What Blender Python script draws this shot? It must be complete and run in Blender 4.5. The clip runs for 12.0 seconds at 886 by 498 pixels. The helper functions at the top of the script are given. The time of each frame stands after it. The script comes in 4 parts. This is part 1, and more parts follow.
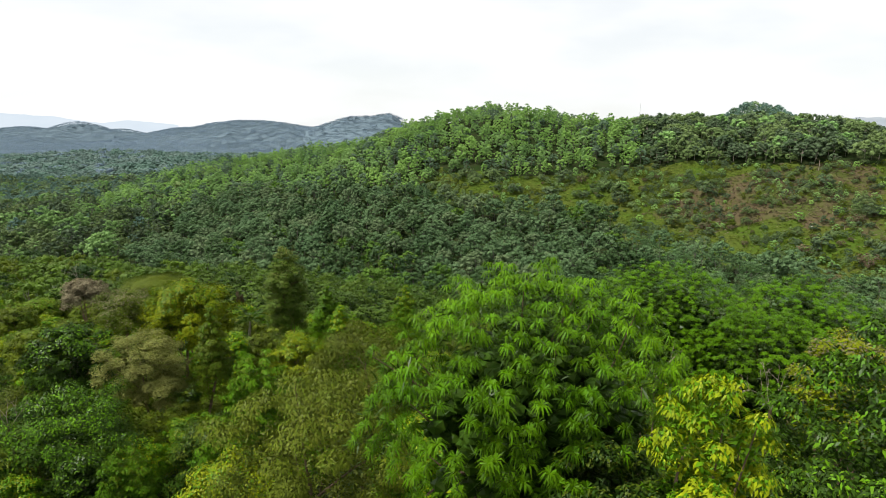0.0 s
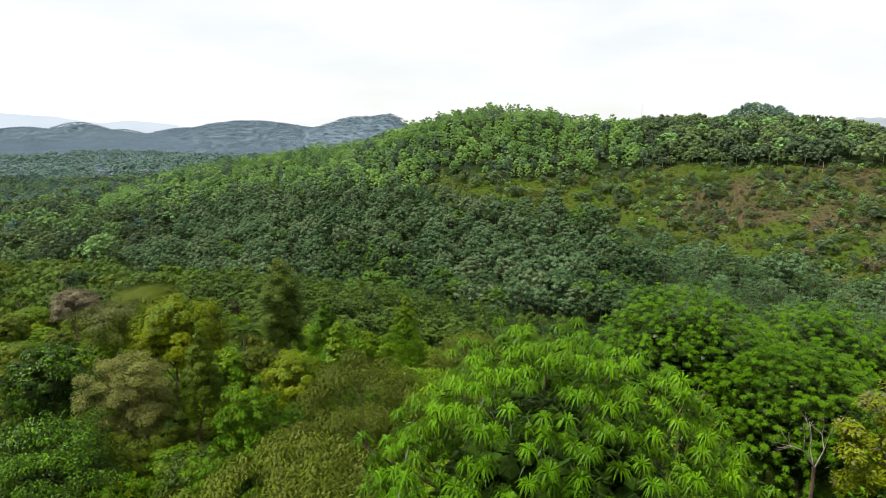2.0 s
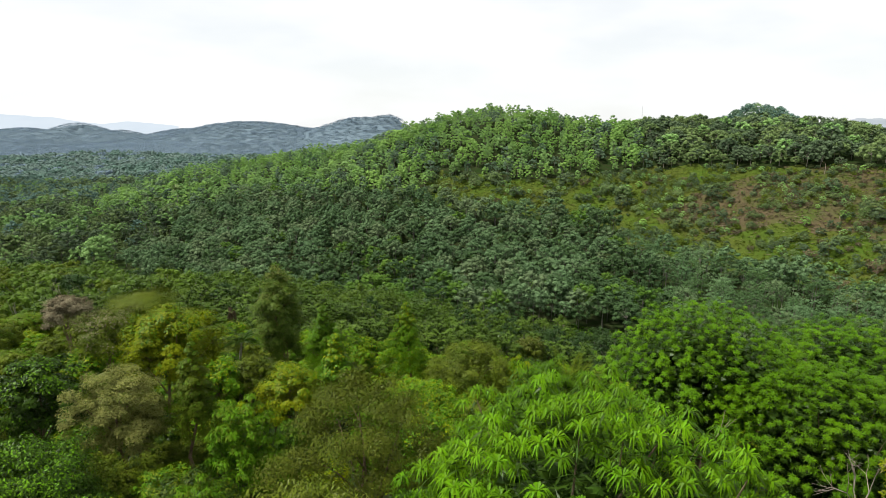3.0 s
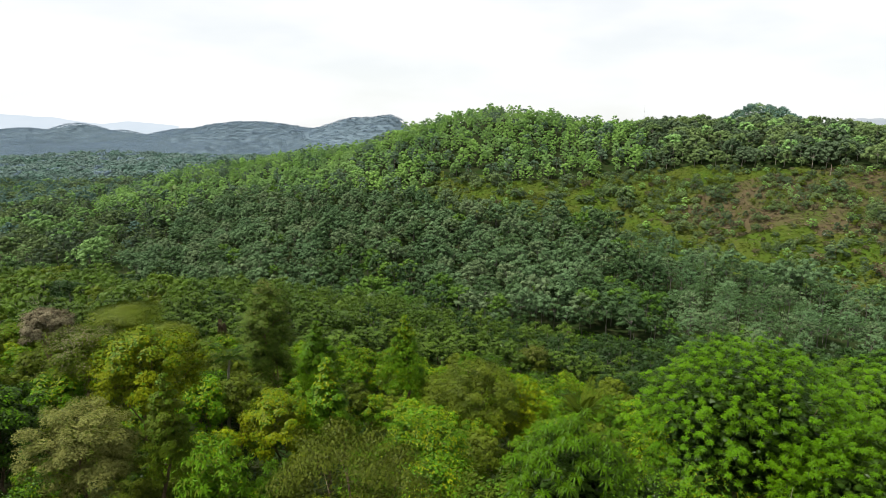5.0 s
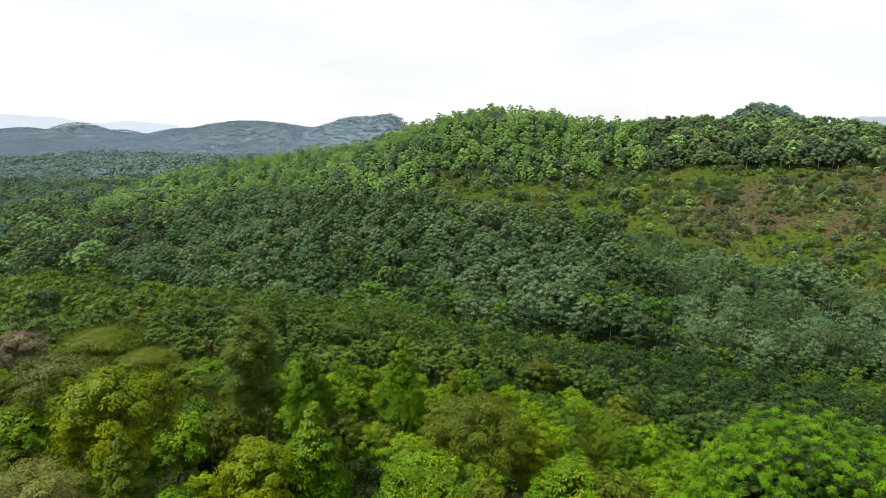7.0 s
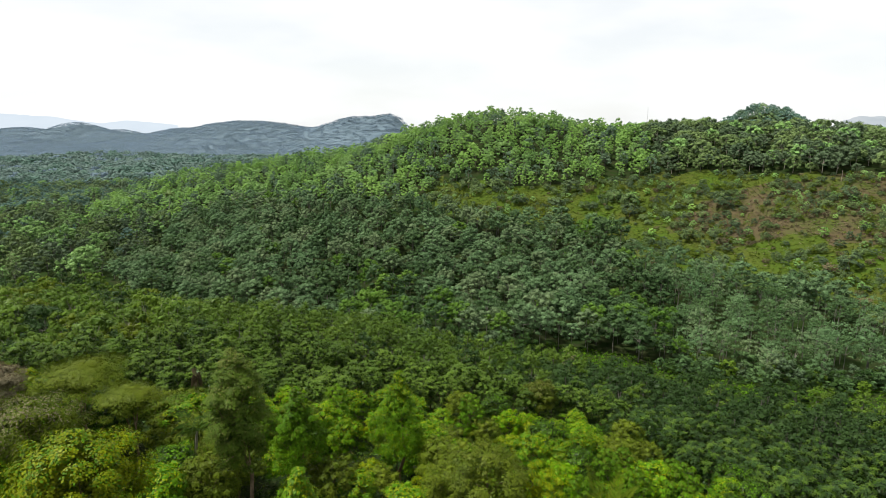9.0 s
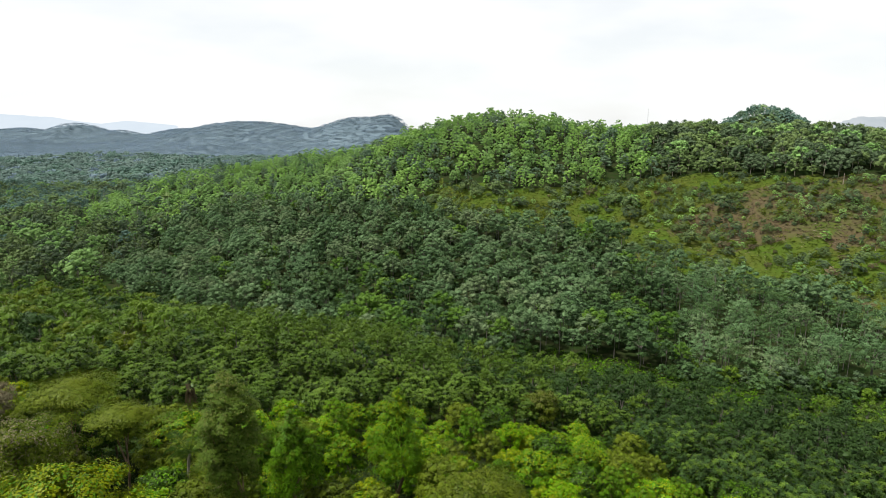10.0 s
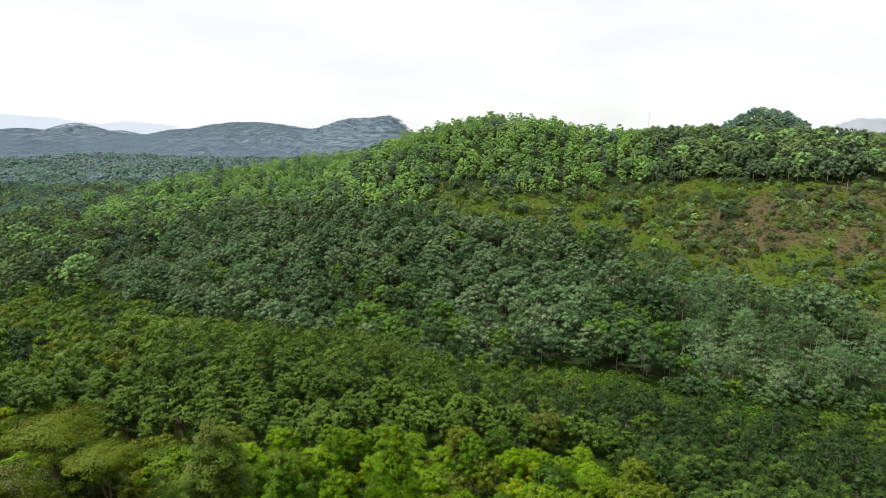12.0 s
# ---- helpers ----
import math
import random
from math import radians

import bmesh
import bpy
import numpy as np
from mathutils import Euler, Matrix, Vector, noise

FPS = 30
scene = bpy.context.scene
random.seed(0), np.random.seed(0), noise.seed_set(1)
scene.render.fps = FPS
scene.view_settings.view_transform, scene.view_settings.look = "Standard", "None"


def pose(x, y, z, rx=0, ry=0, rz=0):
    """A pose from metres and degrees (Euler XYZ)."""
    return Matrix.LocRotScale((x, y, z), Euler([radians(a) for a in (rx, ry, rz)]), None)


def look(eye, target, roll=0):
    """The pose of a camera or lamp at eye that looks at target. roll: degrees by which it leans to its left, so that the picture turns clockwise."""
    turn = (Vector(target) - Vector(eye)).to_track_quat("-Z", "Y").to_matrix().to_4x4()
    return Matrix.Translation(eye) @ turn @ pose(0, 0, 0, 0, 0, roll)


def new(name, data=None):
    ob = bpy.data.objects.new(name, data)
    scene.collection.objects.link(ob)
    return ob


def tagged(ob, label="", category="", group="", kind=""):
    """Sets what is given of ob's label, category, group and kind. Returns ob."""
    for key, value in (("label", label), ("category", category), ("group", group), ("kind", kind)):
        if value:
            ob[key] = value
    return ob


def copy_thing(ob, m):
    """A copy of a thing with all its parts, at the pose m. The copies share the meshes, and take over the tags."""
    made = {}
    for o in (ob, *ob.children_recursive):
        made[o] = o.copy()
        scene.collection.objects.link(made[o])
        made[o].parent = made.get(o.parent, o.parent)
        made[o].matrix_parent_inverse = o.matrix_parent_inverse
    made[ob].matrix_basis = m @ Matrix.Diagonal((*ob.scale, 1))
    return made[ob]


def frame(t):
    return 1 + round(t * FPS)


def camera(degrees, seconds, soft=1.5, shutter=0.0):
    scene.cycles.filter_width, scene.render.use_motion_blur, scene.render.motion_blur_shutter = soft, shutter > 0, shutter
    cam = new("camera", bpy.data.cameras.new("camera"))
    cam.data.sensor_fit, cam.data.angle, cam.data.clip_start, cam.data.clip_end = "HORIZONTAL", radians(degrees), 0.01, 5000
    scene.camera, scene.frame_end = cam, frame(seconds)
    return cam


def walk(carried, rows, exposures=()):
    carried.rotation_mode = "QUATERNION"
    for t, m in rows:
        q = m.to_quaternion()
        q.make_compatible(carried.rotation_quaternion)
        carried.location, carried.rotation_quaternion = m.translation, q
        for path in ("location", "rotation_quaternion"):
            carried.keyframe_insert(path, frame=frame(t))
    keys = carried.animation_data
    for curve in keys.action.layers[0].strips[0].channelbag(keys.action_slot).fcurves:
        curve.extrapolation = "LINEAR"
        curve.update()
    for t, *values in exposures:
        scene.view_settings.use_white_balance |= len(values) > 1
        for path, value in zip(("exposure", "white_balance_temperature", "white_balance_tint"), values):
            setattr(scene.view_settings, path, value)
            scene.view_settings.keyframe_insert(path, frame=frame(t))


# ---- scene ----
cam = camera(73.0, 12.0, soft=0.85)
PATH = [
    (0, (0.016, -0.204, 40.855), (0.018, 1.753, 40.445), 0.2),
    (0.5, (-0.006, 0.227, 41.035), (-0.004, 2.185, 40.625), 0.1),
    (1, (-0.029, 0.727, 41.178), (-0.028, 2.685, 40.769), 0.1),
    (1.5, (-0.033, 1.313, 41.328), (-0.032, 3.271, 40.919), 0.2),
    (2, (-0.045, 1.971, 41.445), (-0.045, 3.928, 41.036), 0.2),
    (2.5, (-0.15, 2.701, 41.558), (-0.149, 4.659, 41.15), 0.2),
    (3, (-0.213, 3.536, 41.651), (-0.212, 5.494, 41.244), 0.2),
    (3.5, (-0.277, 4.417, 41.725), (-0.277, 6.375, 41.317), 0.2),
    (5.5, (-0.287, 8.275, 42.025), (-0.287, 10.233, 41.618), 0.2),
    (6, (-0.323, 9.411, 42.176), (-0.324, 11.369, 41.767), 0.2),
    (6.5, (-0.309, 10.484, 42.475), (-0.31, 12.441, 42.064), 0.1),
    (7, (-0.293, 11.526, 42.89), (-0.294, 13.483, 42.479), 0.1),
    (9, (-0.199, 15.018, 44.836), (-0.199, 16.975, 44.423), 0.1),
    (9.5, (-0.208, 15.819, 45.285), (-0.209, 17.776, 44.873), 0.1),
    (10, (-0.235, 16.681, 45.745), (-0.234, 18.638, 45.333), 0.1),
    (10.5, (-0.26, 17.494, 46.203), (-0.259, 19.451, 45.791), 0.1),
    (11, (-0.307, 18.29, 46.671), (-0.305, 20.247, 46.259), 0.2),
    (11.5, (-0.34, 19.009, 47.118), (-0.338, 20.967, 46.707), 0.2),
    (12, (-0.368, 19.662, 47.588), (-0.365, 21.619, 47.178), 0.2),
]
walk(cam, [(t, look(eye, target, roll)) for t, eye, target, roll in PATH])

# ---- light ----
world = bpy.data.worlds.new("sky")
scene.world = world
world.use_nodes = True
wn = world.node_tree
wn.nodes.clear()
w_out = wn.nodes.new("ShaderNodeOutputWorld")
w_mix = wn.nodes.new("ShaderNodeMixShader")
w_blue = wn.nodes.new("ShaderNodeBackground")
w_cloud = wn.nodes.new("ShaderNodeBackground")
w_sky = wn.nodes.new("ShaderNodeTexSky")
w_sky.sky_type, w_sky.sun_disc = "NISHITA", False
SUN_ELEVATION, SUN_TURN = radians(64), radians(262)
w_sky.sun_elevation, w_sky.sun_rotation = SUN_ELEVATION, SUN_TURN
w_blue.inputs["Strength"].default_value = 0.088
w_cloud.inputs["Color"].default_value = (0.985, 1.0, 1.0, 1)
w_co = wn.nodes.new("ShaderNodeTexCoord")
w_map = wn.nodes.new("ShaderNodeMapping")
w_map.inputs["Scale"].default_value = (1.0, 1.0, 3.2)
w_noise = wn.nodes.new("ShaderNodeTexNoise")
w_noise.inputs["Scale"].default_value, w_noise.inputs["Detail"].default_value = 3.1, 4
w_ramp = wn.nodes.new("ShaderNodeMapRange")
for key, value in (("From Min", 0.36), ("From Max", 0.56), ("To Min", 0.8), ("To Max", 1.0)):
    w_ramp.inputs[key].default_value = value
# an overcast sky is brighter overhead than at the horizon
w_xyz, w_up = wn.nodes.new("ShaderNodeSeparateXYZ"), wn.nodes.new("ShaderNodeMapRange")
for key, value in (("From Min", 0.1), ("From Max", 1.0), ("To Min", 0.69), ("To Max", 0.74)):
    w_up.inputs[key].default_value = value
wn.links.new(w_co.outputs["Generated"], w_xyz.inputs[0])
wn.links.new(w_xyz.outputs["Z"], w_up.inputs[0])
wn.links.new(w_up.outputs[0], w_cloud.inputs["Strength"])
wn.links.new(w_co.outputs["Generated"], w_map.inputs["Vector"])
wn.links.new(w_map.outputs[0], w_noise.inputs["Vector"])
wn.links.new(w_noise.outputs[0], w_ramp.inputs[0])
wn.links.new(w_ramp.outputs[0], w_mix.inputs[0])
wn.links.new(w_sky.outputs[0], w_blue.inputs["Color"])
wn.links.new(w_blue.outputs[0], w_mix.inputs[1])
wn.links.new(w_cloud.outputs[0], w_mix.inputs[2])
wn.links.new(w_mix.outputs[0], w_out.inputs[0])

sun = new("sun", bpy.data.lights.new("sun", "SUN"))
sun.data.energy, sun.data.angle, sun.data.color = 5.0, radians(6), (1.0, 0.96, 0.90)
sun_way = Vector((math.sin(SUN_TURN) * math.cos(SUN_ELEVATION), math.cos(SUN_TURN) * math.cos(SUN_ELEVATION), math.sin(SUN_ELEVATION)))
sun.matrix_world = look(sun_way * 300, (0, 0, 0))
scene.view_settings.exposure = 0.6


# ---- materials ----
def leaf_material(name, dark, light, through_light=0.35, rough=0.5, patch=0.25):
    """Foliage: colour differs leaf by leaf, tree by tree and in patches; light passes through."""
    mat = bpy.data.materials.new(name)
    mat.use_nodes = True
    nt = mat.node_tree
    n, l = nt.nodes, nt.links
    bsdf, out = n["Principled BSDF"], n["Material Output"]
    geo, info, tex = n.new("ShaderNodeNewGeometry"), n.new("ShaderNodeObjectInfo"), n.new("ShaderNodeTexNoise")
    tex.inputs["Scale"].default_value, tex.inputs["Detail"].default_value = patch, 3
    l.new(geo.outputs["Position"], tex.inputs["Vector"])
    add = n.new("ShaderNodeMath")
    add.operation = "MULTIPLY_ADD"
    l.new(geo.outputs["Random Per Island"], add.inputs[0])
    add.inputs[1].default_value = 0.4
    l.new(tex.outputs[0], add.inputs[2])
    rng = n.new("ShaderNodeMapRange")
    rng.inputs["From Min"].default_value, rng.inputs["From Max"].default_value = 0.4, 1.0
    l.new(add.outputs[0], rng.inputs[0])
    mix = n.new("ShaderNodeMix")
    mix.data_type = "RGBA"
    mix.inputs[6].default_value, mix.inputs[7].default_value = (*dark, 1), (*light, 1)
    l.new(rng.outputs[0], mix.inputs[0])
    hsv = n.new("ShaderNodeHueSaturation")
    val = n.new("ShaderNodeMapRange")
    val.inputs["To Min"].default_value, val.inputs["To Max"].default_value = 0.78, 1.22
    l.new(info.outputs["Random"], val.inputs[0])
    l.new(val.outputs[0], hsv.inputs["Value"])
    hue = n.new("ShaderNodeMapRange")
    hue.inputs["To Min"].default_value, hue.inputs["To Max"].default_value = 0.488, 0.512
    l.new(geo.outputs["Random Per Island"], hue.inputs[0])
    l.new(hue.outputs[0], hsv.inputs["Hue"])
    l.new(mix.outputs[2], hsv.inputs["Color"])
    l.new(hsv.outputs[0], bsdf.inputs["Base Color"])
    bsdf.inputs["Roughness"].default_value = rough
    bsdf.inputs["Specular IOR Level"].default_value = 0.06
    tr, blend = n.new("ShaderNodeBsdfTranslucent"), n.new("ShaderNodeMixShader")
    l.new(hsv.outputs[0], tr.inputs["Color"])
    blend.inputs[0].default_value = through_light
    l.new(bsdf.outputs[0], blend.inputs[1])
    l.new(tr.outputs[0], blend.inputs[2])
    l.new(blend.outputs[0], out.inputs["Surface"])
    return mat


def rough_material(name, a, b, scale, c=None, rough=0.95, bump=0.4, fine=9.0):
    """Bark, soil, grass: two colours in large patches, a third in fine grain, with relief."""
    mat = bpy.data.materials.new(name)
    mat.use_nodes = True
    nt = mat.node_tree
    n, l = nt.nodes, nt.links
    bsdf = n["Principled BSDF"]
    geo, t1, t2 = n.new("ShaderNodeNewGeometry"), n.new("ShaderNodeTexNoise"), n.new("ShaderNodeTexNoise")
    t1.inputs["Scale"].default_value, t1.inputs["Detail"].default_value = scale, 5
    t2.inputs["Scale"].default_value, t2.inputs["Detail"].default_value = scale * fine, 4
    l.new(geo.outputs["Position"], t1.inputs["Vector"])
    l.new(geo.outputs["Position"], t2.inputs["Vector"])
    r1, r2 = n.new("ShaderNodeMapRange"), n.new("ShaderNodeMapRange")
    r1.inputs["From Min"].default_value, r1.inputs["From Max"].default_value = 0.4, 0.6
    r2.inputs["From Min"].default_value, r2.inputs["From Max"].default_value = 0.5, 0.72
    l.new(t1.outputs[0], r1.inputs[0])
    l.new(t2.outputs[0], r2.inputs[0])
    m1, m2 = n.new("ShaderNodeMix"), n.new("ShaderNodeMix")
    m1.data_type = m2.data_type = "RGBA"
    m1.inputs[6].default_value, m1.inputs[7].default_value = (*a, 1), (*b, 1)
    m2.inputs[7].default_value = (*(c or [0.6 * v for v in a]), 1)
    l.new(r1.outputs[0], m1.inputs[0])
    l.new(r2.outputs[0], m2.inputs[0])
    l.new(m1.outputs[2], m2.inputs[6])
    l.new(m2.outputs[2], bsdf.inputs["Base Color"])
    bsdf.inputs["Roughness"].default_value = rough
    bsdf.inputs["Specular IOR Level"].default_value = 0.03
    bp = n.new("ShaderNodeBump")
    bp.inputs["Strength"].default_value = bump
    l.new(t2.outputs[0], bp.inputs["Height"])
    l.new(bp.outputs[0], bsdf.inputs["Normal"])
    return mat


UMBRELLA = leaf_material("umbrella_leaf", (0.0254, 0.0682, 0.0004), (0.0667, 0.1430, 0.0009), 0.12, 0.45, 0.5)
FERNY = leaf_material("ferny_leaf", (0.0355, 0.1023, 0.0007), (0.0887, 0.1860, 0.0012), 0.12, 0.5, 0.5)
OLIVE = leaf_material("olive_leaf", (0.0350, 0.0527, 0.0035), (0.0904, 0.1054, 0.0111), 0.1, 0.45, 0.6)
TAN = leaf_material("tan_leaf", (0.0867, 0.0946, 0.0207), (0.1887, 0.1914, 0.0558), 0.2, 0.7, 0.7)
# dark green species; also serves as painted shade inside umbrella crowns
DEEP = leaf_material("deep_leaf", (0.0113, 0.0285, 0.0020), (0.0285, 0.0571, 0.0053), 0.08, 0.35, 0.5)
FRESH = leaf_material("fresh_leaf", (0.0321, 0.0907, 0.0020), (0.0820, 0.1723, 0.0044), 0.1, 0.45, 0.4)
LIME = leaf_material("lime_leaf", (0.0823, 0.1173, 0.0013), (0.1952, 0.2220, 0.0030), 0.12, 0.45, 0.4)
YELLOW = leaf_material("yellow_leaf", (0.0624, 0.1112, 0.0019), (0.2230, 0.2503, 0.0050), 0.15, 0.45, 0.9)
MOSS = leaf_material("moss_leaf", (0.0325, 0.0589, 0.0030), (0.0848, 0.1094, 0.0060), 0.1, 0.5, 0.4)
RUSSET = leaf_material("russet_leaf", (0.0900, 0.0800, 0.0450), (0.2100, 0.1850, 0.1150), 0.2, 0.7, 0.6)
YOUNG_A = leaf_material("young_rubber_leaf", (0.0316, 0.0658, 0.0079), (0.0717, 0.1148, 0.0132), 0.15, 0.45, 0.12)
YOUNG_B = leaf_material("young_rubber_leaf_pale", (0.0363, 0.0731, 0.0074), (0.0816, 0.1305, 0.0144), 0.15, 0.45, 0.12)
YOUNG_C = leaf_material("young_rubber_leaf_dark", (0.0126, 0.0315, 0.0073), (0.0305, 0.0574, 0.0127), 0.12, 0.45, 0.12)
# old rubber: grey-green leaves, paled further to include the valley's haze
OLD_A = leaf_material("old_rubber_leaf", (0.0448, 0.0923, 0.0363), (0.1004, 0.1615, 0.0670), 0.1, 0.5, 0.05)
OLD_B = leaf_material("old_rubber_leaf_grey_hazed", (0.0565, 0.0963, 0.0404), (0.1210, 0.1668, 0.0753), 0.1, 0.5, 0.05)
OLD_C = leaf_material("old_rubber_leaf_dark", (0.0260, 0.0562, 0.0185), (0.0571, 0.1010, 0.0335), 0.1, 0.5, 0.05)
HILL_A = leaf_material("hill_leaf_bright", (0.1038, 0.2173, 0.0404), (0.2198, 0.3590, 0.0827), 0.15, 0.5, 0.04)
HILL_B = leaf_material("hill_leaf", (0.0839, 0.1760, 0.0475), (0.1832, 0.2978, 0.0892), 0.12, 0.5, 0.04)
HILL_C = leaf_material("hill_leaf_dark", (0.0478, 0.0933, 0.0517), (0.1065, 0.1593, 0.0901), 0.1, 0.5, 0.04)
# plain woods: leaf greens made paler and bluer to paint in haze
PLAIN_A = leaf_material("plain_leaf_hazed", (0.0774, 0.1354, 0.0594), (0.1695, 0.2386, 0.1027), 0.1, 0.6, 0.02)
PLAIN_B = leaf_material("plain_leaf_dark_hazed", (0.0501, 0.0998, 0.0779), (0.1051, 0.1749, 0.1330), 0.1, 0.6, 0.02)
# ridge woods: olive leaves with some haze mixed into the colour
RIDGE_A = leaf_material("ridge_leaf", (0.0504, 0.0874, 0.0277), (0.1176, 0.1633, 0.0537), 0.1, 0.5, 0.04)
RIDGE_B = leaf_material("ridge_leaf_dark", (0.0312, 0.0552, 0.0262), (0.0720, 0.1035, 0.0490), 0.1, 0.5, 0.04)
GULLY_LEAF = leaf_material("gully_leaf", (0.0378, 0.0918, 0.0100), (0.0882, 0.1598, 0.0200), 0.12, 0.5, 0.06)
SPUR_A = leaf_material("spur_leaf", (0.0336, 0.0736, 0.0066), (0.0840, 0.1323, 0.0121), 0.12, 0.5, 0.1)
# middle distance: air haze mixed into the leaf colour
MID = leaf_material("middle_leaf_hazed", (0.0855, 0.1368, 0.1201), (0.1366, 0.1924, 0.1626), 0.15, 0.7, 0.01)
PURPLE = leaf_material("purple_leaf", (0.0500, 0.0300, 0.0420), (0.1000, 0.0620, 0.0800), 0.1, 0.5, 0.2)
# farthest woods: pale blue haze painted into the base colours
FAR_A = leaf_material("far_leaf_hazed", (0.1268, 0.1808, 0.2218), (0.1565, 0.2150, 0.2556), 0.2, 0.8, 0.008)
FAR_B = leaf_material("far_leaf_blue_hazed", (0.1389, 0.1963, 0.2592), (0.1719, 0.2360, 0.3017), 0.2, 0.8, 0.008)
GRASS = leaf_material("grass_blade", (0.0418, 0.0689, 0.0053), (0.0962, 0.1219, 0.0108), 0.2, 0.6, 0.08)
DRY = leaf_material("dry_leaf", (0.0574, 0.0426, 0.0246), (0.1230, 0.0984, 0.0574), 0.2, 0.8, 0.3)

BARK = rough_material("bark_grey", (0.1650, 0.1500, 0.1200), (0.2550, 0.2325, 0.1950), 1.2, (0.0900, 0.0750, 0.0600))
BARK_DULL = rough_material("bark_dull", (0.0900, 0.0850, 0.0700), (0.1500, 0.1400, 0.1200), 1.2, (0.0500, 0.0450, 0.0380))
BARK_BROWN = rough_material("bark_brown", (0.0975, 0.0675, 0.0450), (0.1650, 0.1200, 0.0825), 1.4, (0.0450, 0.0338, 0.0225))
BONE = rough_material("bare_wood", (0.1786, 0.1438, 0.1190), (0.2579, 0.2182, 0.1835), 2.0, (0.1091, 0.0843, 0.0645))
PALE_METAL = rough_material("weathered_metal", (0.42, 0.42, 0.42), (0.52, 0.52, 0.52), 2.0, (0.34, 0.33, 0.32), rough=0.6, bump=0.1)
STONE = rough_material("pale_stone", (0.42, 0.40, 0.36), (0.50, 0.48, 0.44), 1.5, (0.32, 0.30, 0.27))
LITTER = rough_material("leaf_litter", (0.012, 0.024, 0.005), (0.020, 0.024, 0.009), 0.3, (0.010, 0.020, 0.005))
MEADOW = rough_material("meadow", (0.040, 0.072, 0.008), (0.054, 0.064, 0.013), 0.05, (0.034, 0.058, 0.008), fine=14)
FELLED_SOIL = rough_material("felled_soil", (0.066, 0.052, 0.027), (0.044, 0.062, 0.012), 0.09, (0.050, 0.042, 0.024), fine=10)
# grass darkened so that shade beneath the young trees is in its colour
VERGE = rough_material("verge_grass_shaded", (0.0120, 0.0272, 0.0048), (0.0200, 0.0320, 0.0072), 0.2, (0.0224, 0.0240, 0.0096))
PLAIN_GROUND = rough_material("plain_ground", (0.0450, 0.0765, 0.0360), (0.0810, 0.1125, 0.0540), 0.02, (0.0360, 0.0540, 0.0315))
# the far ground's blue is distance haze put into its colour
FAR_GROUND = rough_material("far_ground_hazed", (0.092, 0.128, 0.150), (0.104, 0.142, 0.164), 0.005, (0.086, 0.120, 0.142), bump=0.2, fine=5)


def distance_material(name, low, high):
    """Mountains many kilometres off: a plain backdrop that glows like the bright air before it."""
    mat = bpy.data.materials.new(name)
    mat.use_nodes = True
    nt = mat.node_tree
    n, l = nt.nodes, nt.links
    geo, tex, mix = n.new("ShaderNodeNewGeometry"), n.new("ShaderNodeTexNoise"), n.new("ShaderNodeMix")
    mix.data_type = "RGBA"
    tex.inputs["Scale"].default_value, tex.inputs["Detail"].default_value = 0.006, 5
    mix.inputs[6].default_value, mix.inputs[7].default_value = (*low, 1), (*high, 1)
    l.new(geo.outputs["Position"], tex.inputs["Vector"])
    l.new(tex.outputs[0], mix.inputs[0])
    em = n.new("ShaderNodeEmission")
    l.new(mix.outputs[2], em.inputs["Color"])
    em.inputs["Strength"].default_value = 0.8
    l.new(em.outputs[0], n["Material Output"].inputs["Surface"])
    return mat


# ---- the lie of the land ----
# hills and hollows: centre x, y, spread and height, on a plain
PLAIN = -29.0
NEAR_HILLS = [
    (0, -80, 70, 28.3), (-4, 13, 45, 12.3), (200, -200, 180, 12.6), (0, -250, 180, 18.6), (-58, 96, 28, -6.7), (-58, 96, 45, 22.6),
    (30, 0, 28, 7.8), (70, 40, 18, 5.4), (-43, 197, 28, -8.9), (-11, 90, 18, -3.3), (220, 150, 180, 12.5), (112, 193, 110, -51.2)]
OPPOSITE_HILLS = [
    (116, 243, 180, 26.1), (354, 690, 52, 58.0), (400, 700, 110, 14.0), (-111, 234, 70, -11.3), (13, 230, 70, -6.7), (-22, 420, 70, 20.5), (320, 420, 110, 30.5),
    (-189, 468, 70, 32.3), (-138, 331, 180, -10.1), (91, 268, 180, 35.8), (168, 261, 45, 13.8), (45, 410, 70, 23.8), (165, 340, 45, 12.5), (128, 374, 30, 3.5),
    (340, 720, 70, 14.0), (40, 412, 34, 4.5), (215, 310, 30, 4.5),
    (-95, 462, 32, 9.0), (-228, 445, 35, -7.0), (0, 240, 45, 4.0), (-118, 158, 28, 13.0)]
# far hills, longer than deep: centre x, y, half length, half depth, height
FAR_HILLS = [
    (-248, 1900, 66, 160, 66), (-148, 1900, 46, 150, 66), (-345, 1900, 70, 150, 38), (-640, 2050, 150, 220, 72), (-800, 2150, 90, 180, 20), (-480, 2000, 80, 160, 14),
    (-960, 2300, 95, 200, 40), (-1530, 2550, 60, 160, 54), (-1400, 2550, 130, 160, 24), (-1340, 2550, 40, 120, 16), (-1760, 2600, 100, 200, 40), (-2100, 2700, 200, 200, 40),
    (900, 1900, 400, 300, 25), (1800, 1700, 500, 400, 40)]


def ripple(x, y, scale, seed):
    """A smooth uneven field between -1 and 1 from a few crossing waves."""
    r = np.random.default_rng(seed)
    total = 0
    for k in range(6):
        a, f, p = r.uniform(0, 6.283), r.uniform(0.6, 1.7) / scale, r.uniform(0, 6.283)
        total = total + np.sin((x * np.cos(a) + y * np.sin(a)) * f * 6.283 + p)
    return total / 4


